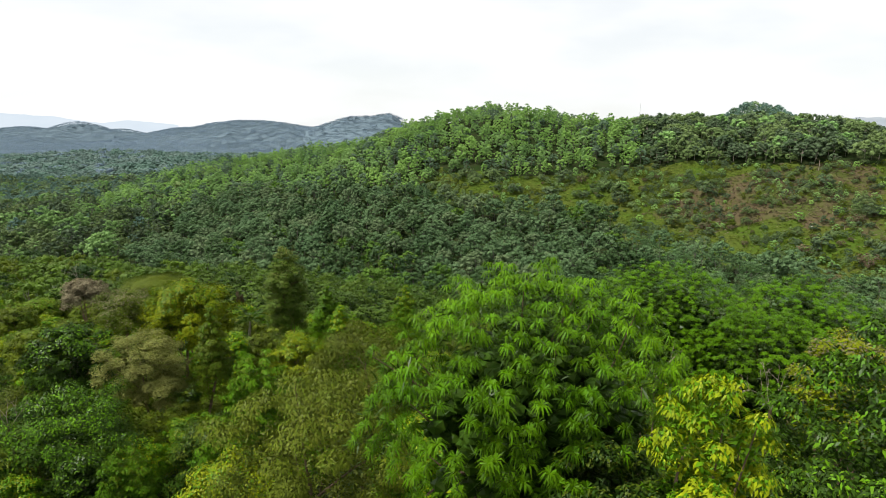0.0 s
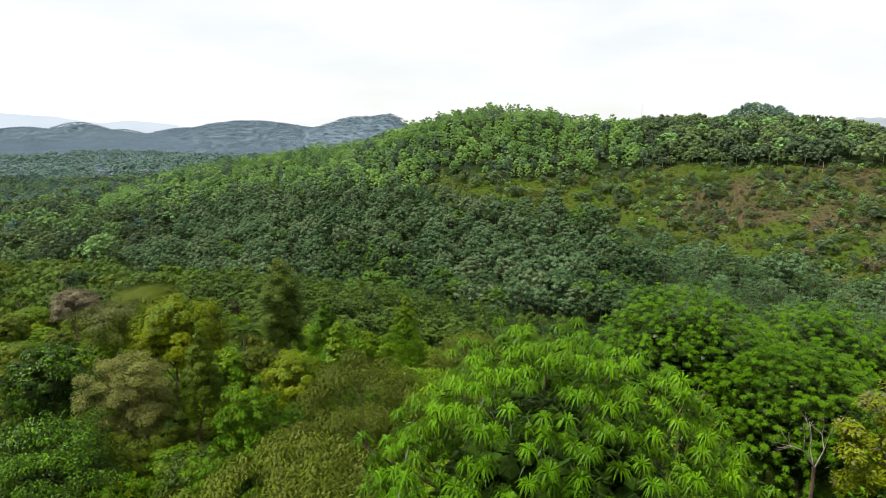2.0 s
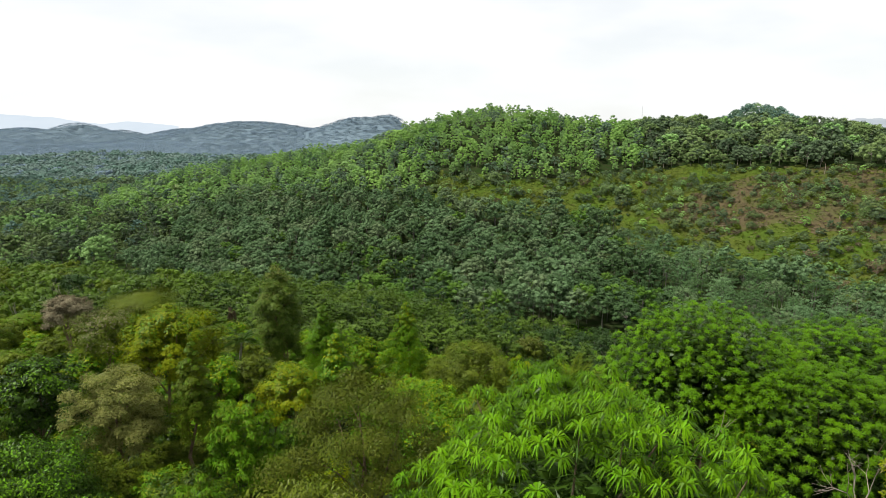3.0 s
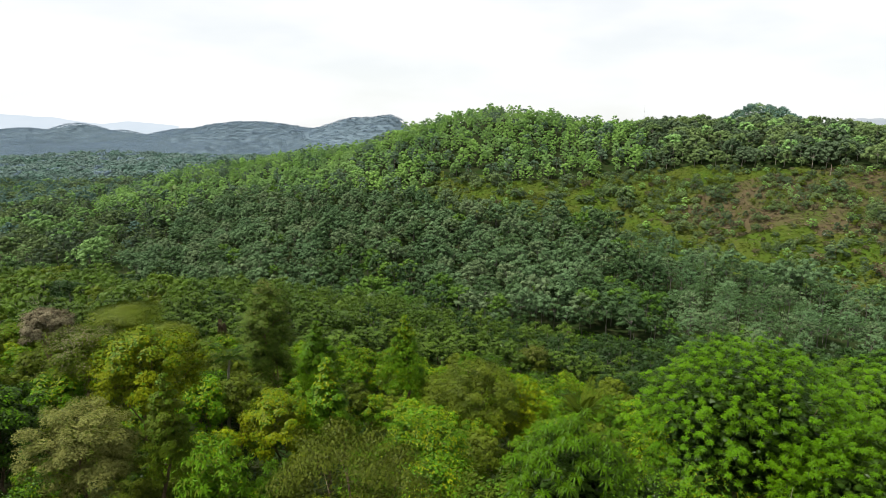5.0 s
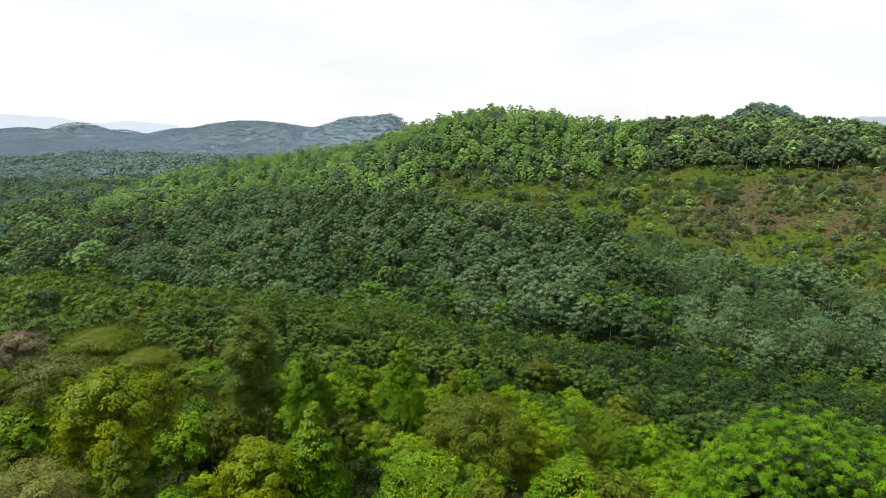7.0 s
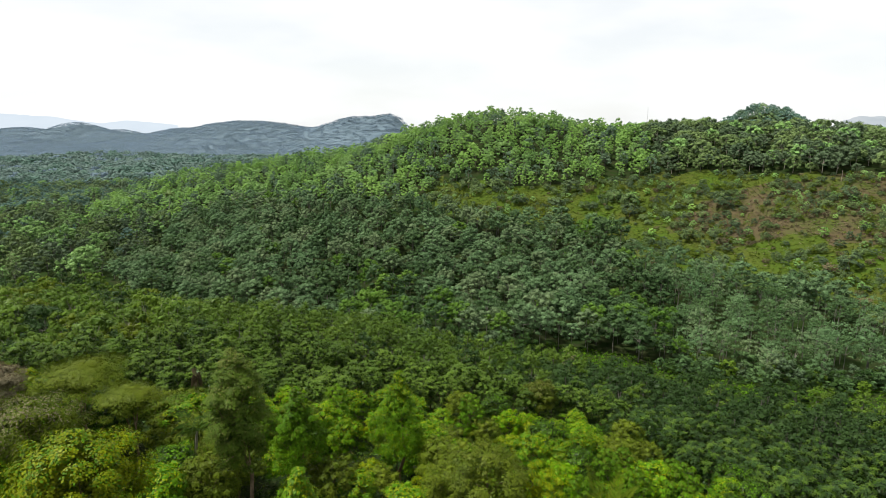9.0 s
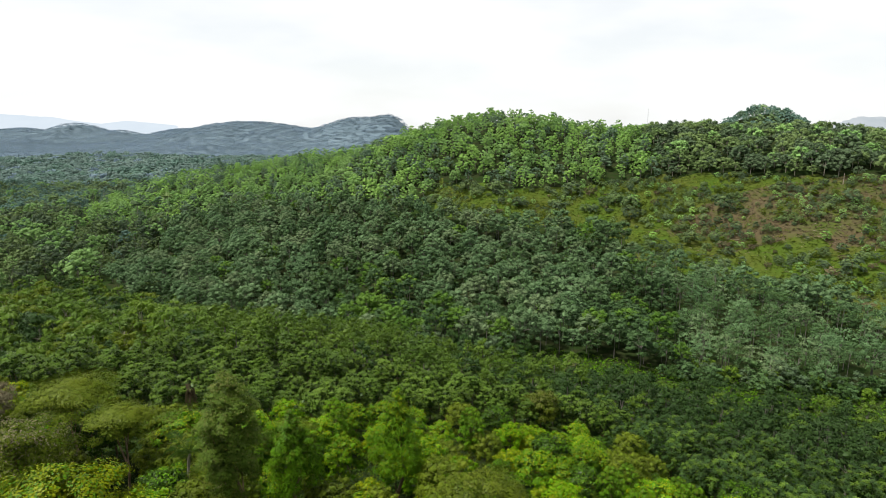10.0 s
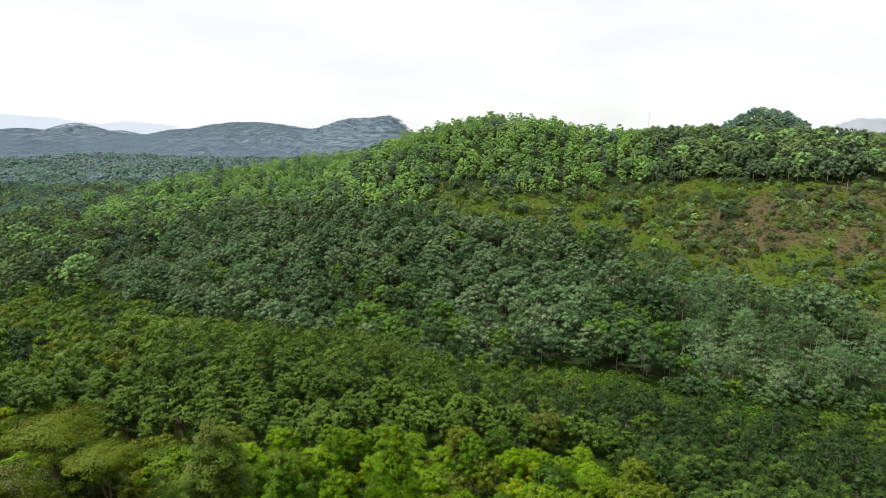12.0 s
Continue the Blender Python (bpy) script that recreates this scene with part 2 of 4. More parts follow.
def land(x, y):
    x, y = np.asarray(x, float), np.asarray(y, float)
    z = np.full(x.shape, PLAIN)
    for cx, cy, s, h in NEAR_HILLS + OPPOSITE_HILLS:
        z = z + h * np.exp(-((x - cx) ** 2 + (y - cy) ** 2) / (2 * s * s))
    far = np.clip((np.hypot(x, y) - 700) / 600, 0, 1)
    for cx, cy, sx, sy, h in FAR_HILLS:
        z = z + far * h * np.exp(-((x - cx) / sx) ** 2 / 2 - ((y - cy) / sy) ** 2 / 2)
    z = z + far * 5 * ripple(x, y, 420, 3) + 0.5 * ripple(x, y, 23, 4)
    return z


def inside(x, y, corners):
    """Which of the points lie in the outline."""
    x, y = np.asarray(x, float), np.asarray(y, float)
    hit = np.zeros(x.shape, bool)
    for (x0, y0), (x1, y1) in zip(corners, corners[1:] + corners[:1]):
        if y0 != y1:
            hit ^= ((y0 > y) != (y1 > y)) & (x < (x1 - x0) * (y - y0) / (y1 - y0) + x0)
    return hit


WOOD_EDGE = [(-90, 90), (-62, 86), (-48, 82), (-40, 80), (-30, 77), (-22, 80), (-15, 84), (-9, 92), (1, 96), (10, 97), (18, 100), (23, 95), (26, 88), (28, 78), (34, 60), (50, 36)]
VALLEY_EDGE = [(-50, 190), (-40, 190), (-28, 176), (-11, 152), (-1, 137), (9, 136), (19, 137), (30, 140), (38, 136), (50, 135), (58, 128), (68, 126), (77, 122), (90, 116), (130, 108)]
OLD_LOW = [(-150, 276), (-128, 246), (-105, 230), (-81, 210), (-62, 206), (-41, 199), (-17, 180), (-1, 168), (11, 163), (22, 161), (36, 169), (44, 164), (49, 160), (59, 155), (71, 151), (81, 147), (100, 141), (150, 132)]
OLD_TOP = [(-129, 362), (-108, 356), (-65, 325), (-37, 305), (-17, 296), (4, 285), (28, 275), (52, 271), (73, 258), (77, 234), (90, 225), (100, 216), (115, 202), (126, 180), (150, 150)]
MEADOW_HIGH = [(290, 250), (230, 258), (183, 266), (162, 272), (148, 279), (139, 289), (124, 301), (109, 309), (88, 313), (60, 312), (37, 309), (21, 316), (-1, 325)]
SPUR = [(-205, 262), (-150, 264), (-128, 242), (-105, 226), (-81, 206), (-62, 202), (-46, 196), (-52, 150), (-46, 120), (-46, 100), (-62, 88), (-120, 110), (-190, 150)]
WOOD = WOOD_EDGE + [(60, -25), (-90, -25)]
YOUNG = VALLEY_EDGE + [(130, 30), (50, 36)] + WOOD_EDGE[::-1][1:-1] + [(-50, 98), (-46, 120), (-52, 150)]
OLD = OLD_LOW + OLD_TOP[::-1] + [(-147, 334), (-137, 306)]
CLEARING = [(-12, 310)] + [(x + 2, y + 4) for x, y in OLD_TOP[5:]] + [(240, 140)] + MEADOW_HIGH
HILL = MEADOW_HIGH[::-1] + [(290, 255), (470, 620), (520, 860), (250, 860), (240, 520), (100, 520), (-60, 520), (-235, 505), (-250, 432), (-215, 372), (-180, 348), (-150, 346)] + [(x, y + 4) for x, y in OLD_TOP[:5]]
# within these: the damp gully and the dark grove of the old plantation, its thin grey side, and the felled slope of the clearing
GULLY = [(-52, 240), (-36, 248), (-18, 230), (-6, 212), (12, 184), (-4, 168), (-20, 184), (-38, 206)]
GROVE = [(54, 214), (72, 219), (76, 198), (62, 162), (46, 158), (48, 182)]
THIN = [(70, 241), (89, 218), (126, 172), (130, 138), (64, 144), (62, 160), (77, 207)]
FELLED = [(86, 266), (105, 269), (125, 278), (153, 273), (190, 264), (160, 214), (142, 229), (132, 241), (113, 238), (105, 256)]


# ---- mesh building ----
def mesh_of(name, verts, size, mats, index=None, extra=None, extra_index=None):
    """A mesh of separate faces of one size: verts is faces x size x 3. extra: triangles besides."""
    blocks = [np.ascontiguousarray(verts, dtype=np.float32)] + ([np.ascontiguousarray(extra, dtype=np.float32)] if extra is not None else [])
    flat = np.concatenate([b.reshape(-1, 3) for b in blocks])
    sizes = np.concatenate([np.full(len(b), b.shape[1], np.int32) for b in blocks])
    me = bpy.data.meshes.new(name)
    me.vertices.add(len(flat))
    me.vertices.foreach_set("co", flat.ravel())
    me.loops.add(len(flat))
    me.loops.foreach_set("vertex_index", np.arange(len(flat), dtype=np.int32))
    me.polygons.add(len(sizes))
    me.polygons.foreach_set("loop_start", np.concatenate([[0], np.cumsum(sizes)[:-1]]).astype(np.int32))
    if index is not None:
        slots = np.concatenate([index, extra_index if extra_index is not None else np.zeros(len(sizes) - len(index))])
        me.polygons.foreach_set("material_index", np.ascontiguousarray(slots, dtype=np.int32))
    for mat in mats:
        me.materials.append(mat)
    me.update(calc_edges=True)
    return me


def lump():
    """A round lump, open below: its corners on a ball and its triangles."""
    g = (1 + 5 ** 0.5) / 2
    ball = unit(np.array([(-1, g, 0), (1, g, 0), (-1, -g, 0), (1, -g, 0), (0, -1, g), (0, 1, g), (0, -1, -g), (0, 1, -g), (g, 0, -1), (g, 0, 1), (-g, 0, -1), (-g, 0, 1)], float))
    d = np.linalg.norm(ball[:, None] - ball[None], axis=2)
    near = np.abs(d - d[d > 0.1].min()) < 0.01
    tri = np.array([(p, q, r) for p in range(12) for q in range(p) for r in range(q) if near[p, q] and near[q, r] and near[p, r]])
    return ball, tri[ball[tri][..., 2].mean(1) > -0.45]


def hearts(centres, radii, rng, flat=0.75, fill=0.7, rough=0.16):
    """The dense inner foliage of clumps: uneven lumps, as triangles."""
    base, tri = lump()
    n = len(centres)
    v = base[None] * rng.uniform(1 - rough, 1 + rough, (n, len(base), 1))
    a = rng.uniform(0, 6.28, n)
    v = np.stack([v[..., 0] * np.cos(a)[:, None] - v[..., 1] * np.sin(a)[:, None], v[..., 0] * np.sin(a)[:, None] + v[..., 1] * np.cos(a)[:, None], v[..., 2]], 2)
    v = centres[:, None] + v * (radii * fill)[:, None, None] * np.array([1, 1, flat])
    return v[:, tri].reshape(-1, 3, 3)


def whorls(centres, ways, reach, width, leaflets, rng, droop=0.9):
    """Umbrella-like leaf whorls: narrow leaflets that spread from a shoot's tip and arch down, two tiers each."""
    n = len(centres) * leaflets
    c, w = np.repeat(centres, leaflets, axis=0), np.repeat(unit(ways), leaflets, axis=0)
    side = unit(np.cross(w, np.array([0.31, 0.17, 0.93]) + 0 * w))
    other = np.cross(w, side)
    a = np.tile(np.arange(leaflets) * 2.39996, len(centres)) + rng.normal(0, 0.2, n) + np.repeat(rng.uniform(0, 6.28, len(centres)), leaflets)
    out = side * np.cos(a)[:, None] + other * np.sin(a)[:, None]
    lift = np.tile(np.linspace(0.75, -0.25, leaflets), len(centres))[:, None] + rng.normal(0, 0.1, (n, 1))
    first = unit(out + w * lift)
    ln = reach * rng.uniform(0.75, 1.2, (n, 1))
    mid = c + first * ln * 0.5
    tip = mid + unit(first * 0.8 - np.array([0, 0, droop])) * ln * 0.55
    across = unit(np.cross(first, w)) * width * rng.uniform(0.8, 1.2, (n, 1)) / 2
    root = c + first * ln * 0.06
    upper = np.stack([root - across * 0.25, mid - across, mid + across, root + across * 0.25], 1)
    lower = np.stack([mid - across, tip - across * 0.12, tip + across * 0.12, mid + across], 1)
    return np.concatenate([upper, lower])


def part(name, me, parent, label=""):
    ob = new(name, me)
    ob.parent = parent
    return tagged(ob, label) if label else ob


def unit(v):
    return v / np.maximum(np.linalg.norm(v, axis=-1, keepdims=True), 1e-6)


def foliage(centres, radii, per, length, width, rng, up=0.5, droop=0.3, flat=0.8, corners=4, low=-0.15, heart=None):
    """Leaves laid like shingles over round clumps."""
    c = np.repeat(centres, per, axis=0)
    r = np.repeat(radii, per)[:, None]
    n = len(c)
    uz, a = rng.uniform(low, 1, n), rng.uniform(0, 6.2832, n)
    s = np.sqrt(1 - uz ** 2)
    u = np.stack([s * np.cos(a), s * np.sin(a), uz], 1)
    p = c + r * u * np.array([1, 1, flat]) * rng.uniform(0.7, 1.08, (n, 1))
    nor = u + np.array([0, 0, up * 0.7]) + rng.normal(0, 0.2, (n, 3))
    if heart is not None:
        nor = 0.55 * nor + 1.1 * unit(p - heart)
    nor = unit(nor)
    d = unit(np.cross(nor, rng.normal(0, 1, (n, 3))))
    d = unit(d + 0.7 * u * np.array([1, 1, 0.2]) - np.array([0, 0, droop]))
    side = unit(np.cross(nor, d))
    ln = length * rng.uniform(0.7, 1.3, (n, 1))
    wd = width * rng.uniform(0.7, 1.3, (n, 1))
    if corners == 3:
        return np.stack([p + side * wd / 2, p - side * wd / 2, p + d * ln], 1)
    tip = p + d * ln - np.array([0, 0, 1]) * ln * droop * 0.5
    mid = p + d * ln * 0.45
    return np.stack([p, mid + side * wd / 2, tip, mid - side * wd / 2], 1)


def clumps(shape, half, deep, count, rng, size=0.3):
    """Centres and radii of a crown's clumps; z runs from -deep to 0 at the top."""
    k = np.arange(count) + 0.5
    turn = k * 2.39996 + rng.normal(0, 0.25, count)
    lobe = 1 + 0.13 * np.sin(turn * 3 + rng.uniform(0, 6)) + rng.normal(0, 0.11, count)
    if shape == "cone":
        f = (k / count) ** 0.6
        rad, z = half * f ** 0.75 * lobe, -deep * f
        r = half * size * (0.55 + 0.75 * f)
    elif shape == "column":
        f = k / count
        rad, z = half * np.sin(np.pi * np.clip(0.08 + 0.8 * f, 0, 1)) ** 0.6 * lobe, -deep * f
        r = half * size * (0.7 + 0.5 * f)
    elif shape == "flat":
        f = np.sqrt(k / count)
        rad, z = half * f * lobe, -deep * (0.15 * f ** 2 + 0.5 * rng.uniform(0, 1, count) * (rng.uniform(0, 1, count) > 0.6))
        r = half * size * np.ones(count)
    else:
        cz = 1 - 1.55 * k / count
        rad = half * np.maximum(1 - np.abs(cz) ** 2.4, 0.01) ** 0.45 * lobe * np.where(cz < 0, 0.95, 1)
        z = -deep * (1 - cz) / 2 * 1.15 + rng.normal(0, 0.04, count) * deep
        r = half * size * np.ones(count)
    rad = np.maximum(rad - 0.6 * r, 0)
    r = r * rng.uniform(0.75, 1.25, count)
    return np.stack([rad * np.cos(turn), rad * np.sin(turn), z - r * 0.8], 1), r


def tube(a, b, ra, rb, sides=6):
    """The faces of a tapered limb from a to b."""
    a, b = np.asarray(a, float), np.asarray(b, float)
    d = unit(b - a)
    e = unit(np.cross(d, np.array([0.37, 0.9, 0.21])))
    f = np.cross(d, e)
    t = np.arange(sides + 1) * 6.2832 / sides
    ring = e[None] * np.cos(t)[:, None] + f[None] * np.sin(t)[:, None]
    lo, hi = a + ring * ra, b + ring * rb
    return np.stack([lo[:-1], lo[1:], hi[1:], hi[:-1]], 1)


def trunk_faces(top, centres, radius, rng, limbs=7, base=0.0):
    """A bent, tapered trunk with limbs to some of the clumps; z = 0 at the foot."""
    bend = rng.normal(0, 0.03, (5, 2)) * top
    pts = [np.array([bend[i][0] * (0 < i), bend[i][1] * (0 < i), base + (top * 0.85 - base) * i / 4]) for i in range(5)]
    out = [tube(pts[i], pts[i + 1], radius * (1 - 0.2 * i), radius * (0.8 - 0.2 * i) + 0.01) for i in range(4)]
    for j in rng.choice(len(centres), min(limbs, len(centres)), replace=False):
        start = pts[2] + (pts[4] - pts[2]) * rng.uniform(0, 1)
        middle = (start + centres[j]) / 2 + np.array([0, 0, 0.05 * top]) * rng.uniform(-1, 1)
        out += [tube(start, middle, radius * 0.28, radius * 0.17, 5), tube(middle, centres[j], radius * 0.17, radius * 0.05, 5)]
    return np.concatenate(out)


def tree(name, x, y, top, half, deep, shape, mats, label, category="tree", count=40, per=120, leaf=(0.3, 0.13), seed=1, bark=None, style="leaf",
         size=0.22, up=0.5, droop=0.3, group="", limbs=7, fine=True, tip=0.3, tip_deep=0.35):
    """A tree of its own: an Empty at the foot, a trunk and a crown. top: the height of its tip."""
    rng = np.random.default_rng(seed)
    ground = float(land(x, y)) - 0.15
    tall = top - ground
    centres, radii = clumps(shape, half, deep, count, rng, size)
    centres[:, 2] += tall
    centres[:, 2] = np.maximum(centres[:, 2], 0.6)
    if style == "umbrella":
        keep = (centres[:, 2] > tall - 0.55 * deep) | (rng.uniform(0, 1, count) < 0.3)
        centres, radii, count = centres[keep], radii[keep], int(keep.sum())
        ways = unit(centres - np.array([0, 0, tall - deep * 0.8])) + np.array([0, 0, 1.1]) + rng.normal(0, 0.15, (count, 3))
        faces = whorls(centres + np.array([0, 0, 0.5]) * radii[:, None], ways, leaf[0], leaf[1], per, rng, droop)
    else:
        faces = foliage(centres, radii, per, leaf[0], leaf[1], rng, up, droop, heart=np.array([0, 0, tall - deep * 0.75]))
    inside_count = max(3, per // 6) if style == "leaf" else 5
    grow = 1.0
    hidden = foliage(centres - np.array([0, 0, 0.25]) * radii[:, None], radii * 0.62, inside_count, leaf[0] * grow, leaf[1] * 1.35 if fine else leaf[0] * 0.6, rng, 0.6, 0.2, 0.8)
    n = int(count * 4) if fine else count
    q = unit(rng.normal(0, 1, (n, 3))) * rng.uniform(0.2, 1, (n, 1)) ** 0.5
    pull = 0.46 if style == "umbrella" else 0.6 if shape not in ("cone", "column") else 0.42
    core = np.stack([q[:, 0] * half * pull, q[:, 1] * half * pull, tall - deep * 0.55 + q[:, 2] * deep * 0.36], 1)
    size_in = (leaf[0] * 1.4 if style == "umbrella" else leaf[0] * 1.6) if fine else 0.16 * half
    stuffing = foliage(core, np.full(n, 0.1 * half), 5, size_in, min(size_in * 0.5, leaf[1] * 1.7) if fine else size_in * 0.5, rng, 1.2, 0.25)
    faces = np.concatenate([faces, hidden, stuffing])
    index = (rng.uniform(0, 1, len(faces)) < 0.12).astype(int) if len(mats) > 1 else np.zeros(len(faces), int)
    if style == "umbrella":
        shade = (rng.uniform(0, 1, count) < np.where(centres[:, 2] > tall - deep * tip_deep, tip, 0.06)).astype(int)
        index[:2 * count * per] = np.tile(np.repeat(shade, per), 2)
    elif len(mats) > 1:
        high = faces[:, 0, 2] > tall - deep * tip_deep
        index = np.where(high & (rng.uniform(0, 1, len(faces)) < tip), 1, index)
    # inner leaves take the dark colour: the crown's inner shade, painted
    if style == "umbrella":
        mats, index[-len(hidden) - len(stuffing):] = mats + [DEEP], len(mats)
    root = new(name)
    root.location = (x, y, ground)
    tagged(root, label, category, group)
    part("trunk", mesh_of("trunk", trunk_faces(tall - deep * 0.3, centres, 0.013 * tall + 0.01 * half, rng, limbs), 4, [bark or BARK_BROWN]), root)
    middle = np.array([0, 0, tall - deep * 0.55])
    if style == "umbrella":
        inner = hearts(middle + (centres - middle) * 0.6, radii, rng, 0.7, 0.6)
    elif not fine:
        inner = hearts(centres, radii, rng, 0.8, 0.62, 0.3)
    else:
        inner = np.zeros((0, 3, 3))
        for base, times, reach, small in ((centres, 12, 0.6, 0.26), (middle + (centres - middle) * 0.68, 6, 0.9, 0.3)):
            c, r = np.repeat(base, times, axis=0), np.repeat(radii, times)
            c = c + unit(rng.normal(0, 1, c.shape)) * (r * reach * rng.uniform(0.2, 1, len(r)))[:, None] * np.array([1, 1, 0.75])
            inner = np.concatenate([inner, foliage(c, r * small, 4, leaf[0] * 1.2, leaf[1] * 1.2, rng, 0.6, 0.3, 0.7, 3)])
    # umbrella crowns: the inner lumps carry the same dark shade colour
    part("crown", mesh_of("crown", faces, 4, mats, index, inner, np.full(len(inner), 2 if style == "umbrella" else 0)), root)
    return root


# ---- ground ----
def spread_axis(n, reach, centre, tight):
    t = np.linspace(-1, 1, n)
    return centre + reach * np.sinh(tight * t) / np.sinh(tight)


gx, gy = spread_axis(231, 4850, 0, 5.4), spread_axis(231, 4850, 150, 5.4)
GX, GY = np.meshgrid(gx, gy, indexing="ij")
GZ = land(GX, GY)
ground_mesh = bpy.data.meshes.new("ground")
grid = np.stack([GX, GY, GZ], 2).reshape(-1, 3)
ii, jj = np.meshgrid(np.arange(230), np.arange(230), indexing="ij")
corner = (ii * 231 + jj).ravel()
ground_faces = np.stack([corner, corner + 231, corner + 232, corner + 1], 1)
ground_mesh.from_pydata(grid.tolist(), [], ground_faces.tolist())
mid = grid[ground_faces].mean(1)
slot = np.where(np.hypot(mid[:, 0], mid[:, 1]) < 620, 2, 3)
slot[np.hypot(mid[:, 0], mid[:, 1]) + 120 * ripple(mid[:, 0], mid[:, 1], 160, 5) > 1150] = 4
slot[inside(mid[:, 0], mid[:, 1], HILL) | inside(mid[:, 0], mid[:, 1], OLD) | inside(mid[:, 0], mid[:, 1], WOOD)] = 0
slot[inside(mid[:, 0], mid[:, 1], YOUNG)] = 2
slot[inside(mid[:, 0], mid[:, 1], CLEARING)] = 1
slot[inside(mid[:, 0], mid[:, 1], FELLED)] = 5
slot[(mid[:, 1] > 125) & (mid[:, 1] < 190) & (mid[:, 0] > 0) & ~inside(mid[:, 0], mid[:, 1], OLD) & ~inside(mid[:, 0], mid[:, 1], CLEARING)] = 2
ground_mesh.polygons.foreach_set("material_index", slot.astype(np.int32))
ground_mesh.polygons.foreach_set("use_smooth", np.ones(len(mid), bool))
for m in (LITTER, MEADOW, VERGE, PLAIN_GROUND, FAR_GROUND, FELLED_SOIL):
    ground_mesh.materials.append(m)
tagged(new("ground", ground_mesh), "hilly ground of leaf litter, rough grass and distant plain", "ground", kind="structure")


def mountain(name, label, mat, y, x0, x1, seed, crest):
    """A far mountain range, seen only as a hazy outline: a slope with a crest of the given heights, evenly spaced."""
    rng = np.random.default_rng(seed)
    xs = np.linspace(x0, x1, 90)
    top = np.interp(xs, np.linspace(x0, x1, len(crest)), crest) + np.convolve(rng.normal(0, 5, 94), np.ones(5) / 5, "valid")
    rows = []
    for f in np.linspace(0, 1, 7):
        rows.append(np.stack([xs, y - 420 * (1 - f) + rng.normal(0, 12, 90), PLAIN - 30 + (top - PLAIN + 30) * f ** 0.8 + (0 < f < 1) * rng.normal(0, 4, 90)], 1))
    back = np.stack([xs, np.full(90, y + 60), np.full(90, PLAIN - 30)], 1)
    rows.append(back)
    rows = np.array(rows)
    v = np.stack([rows[:-1, :-1], rows[:-1, 1:], rows[1:, 1:], rows[1:, :-1]], 2).reshape(-1, 4, 3)
    return tagged(new(name, mesh_of(name, v, 4, [mat])), label, "mountain", kind="structure")


# haze over both ranges is painted as the glow of their material
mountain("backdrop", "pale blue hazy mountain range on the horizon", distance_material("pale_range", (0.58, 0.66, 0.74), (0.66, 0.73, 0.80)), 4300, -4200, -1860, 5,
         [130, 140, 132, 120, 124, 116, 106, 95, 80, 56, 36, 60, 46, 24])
mountain("backdrop", "hazy grey-blue rocky mountain behind the ridge", distance_material("rock_range", (0.36, 0.42, 0.46), (0.62, 0.65, 0.68)), 3300, 2060, 3000, 6, [10, 62, 84, 82, 70, 76, 90, 84, 76, 60, 40])


# ---- plantations and woods as a mass ----
def scatter(corners, step, seed, jitter=0.38, turn=0.3):
    """Points on a loosened grid within an outline."""
    rng = np.random.default_rng(seed)
    cs = np.array(corners, float)
    cx, cy = cs.mean(0)
    reach = np.abs(cs - [cx, cy]).max() * 1.5
    k = np.arange(-reach, reach, step)
    a, b = np.meshgrid(k, k * 0.94)
    a, b = a.ravel() + rng.uniform(-jitter, jitter, a.size) * step, b.ravel() + rng.uniform(-jitter, jitter, a.size) * step
    x, y = cx + a * math.cos(turn) - b * math.sin(turn), cy + a * math.sin(turn) + b * math.cos(turn)
    keep = inside(x, y, corners)
    return x[keep], y[keep]


def template(shape, half, deep, tall, count, per, leaf, seed, size=0.34, droop=0.25, up=0.6, low=-0.1, trunk=True, dense=0.7):
    """A light tree of triangles for masses: its leaves and its stem."""
    rng = np.random.default_rng(seed)
    centres, radii = clumps(shape, half, deep, count, rng, size)
    centres[:, 2] += tall
    leaves = foliage(centres, radii, per, leaf[0], leaf[1], rng, up, droop, 0.85, 3, low)
    if dense:
        leaves = np.concatenate([leaves, hearts(centres, radii, rng, 0.85, dense, 0.3)])
    if not trunk:
        return leaves, np.zeros((0, 3, 3))
    stem = [tube((0, 0, -0.5), (0, 0, tall - deep * 0.6), 0.16, 0.09, 4)]
    for j in rng.choice(count, min(4, count), replace=False):
        stem.append(tube((0, 0, tall - deep * 0.95), centres[j] + [0, 0, radii[j] * 0.7], 0.08, 0.03, 3))
    q = np.concatenate(stem)
    return leaves, np.concatenate([q[:, [0, 1, 2]], q[:, [0, 2, 3]]])


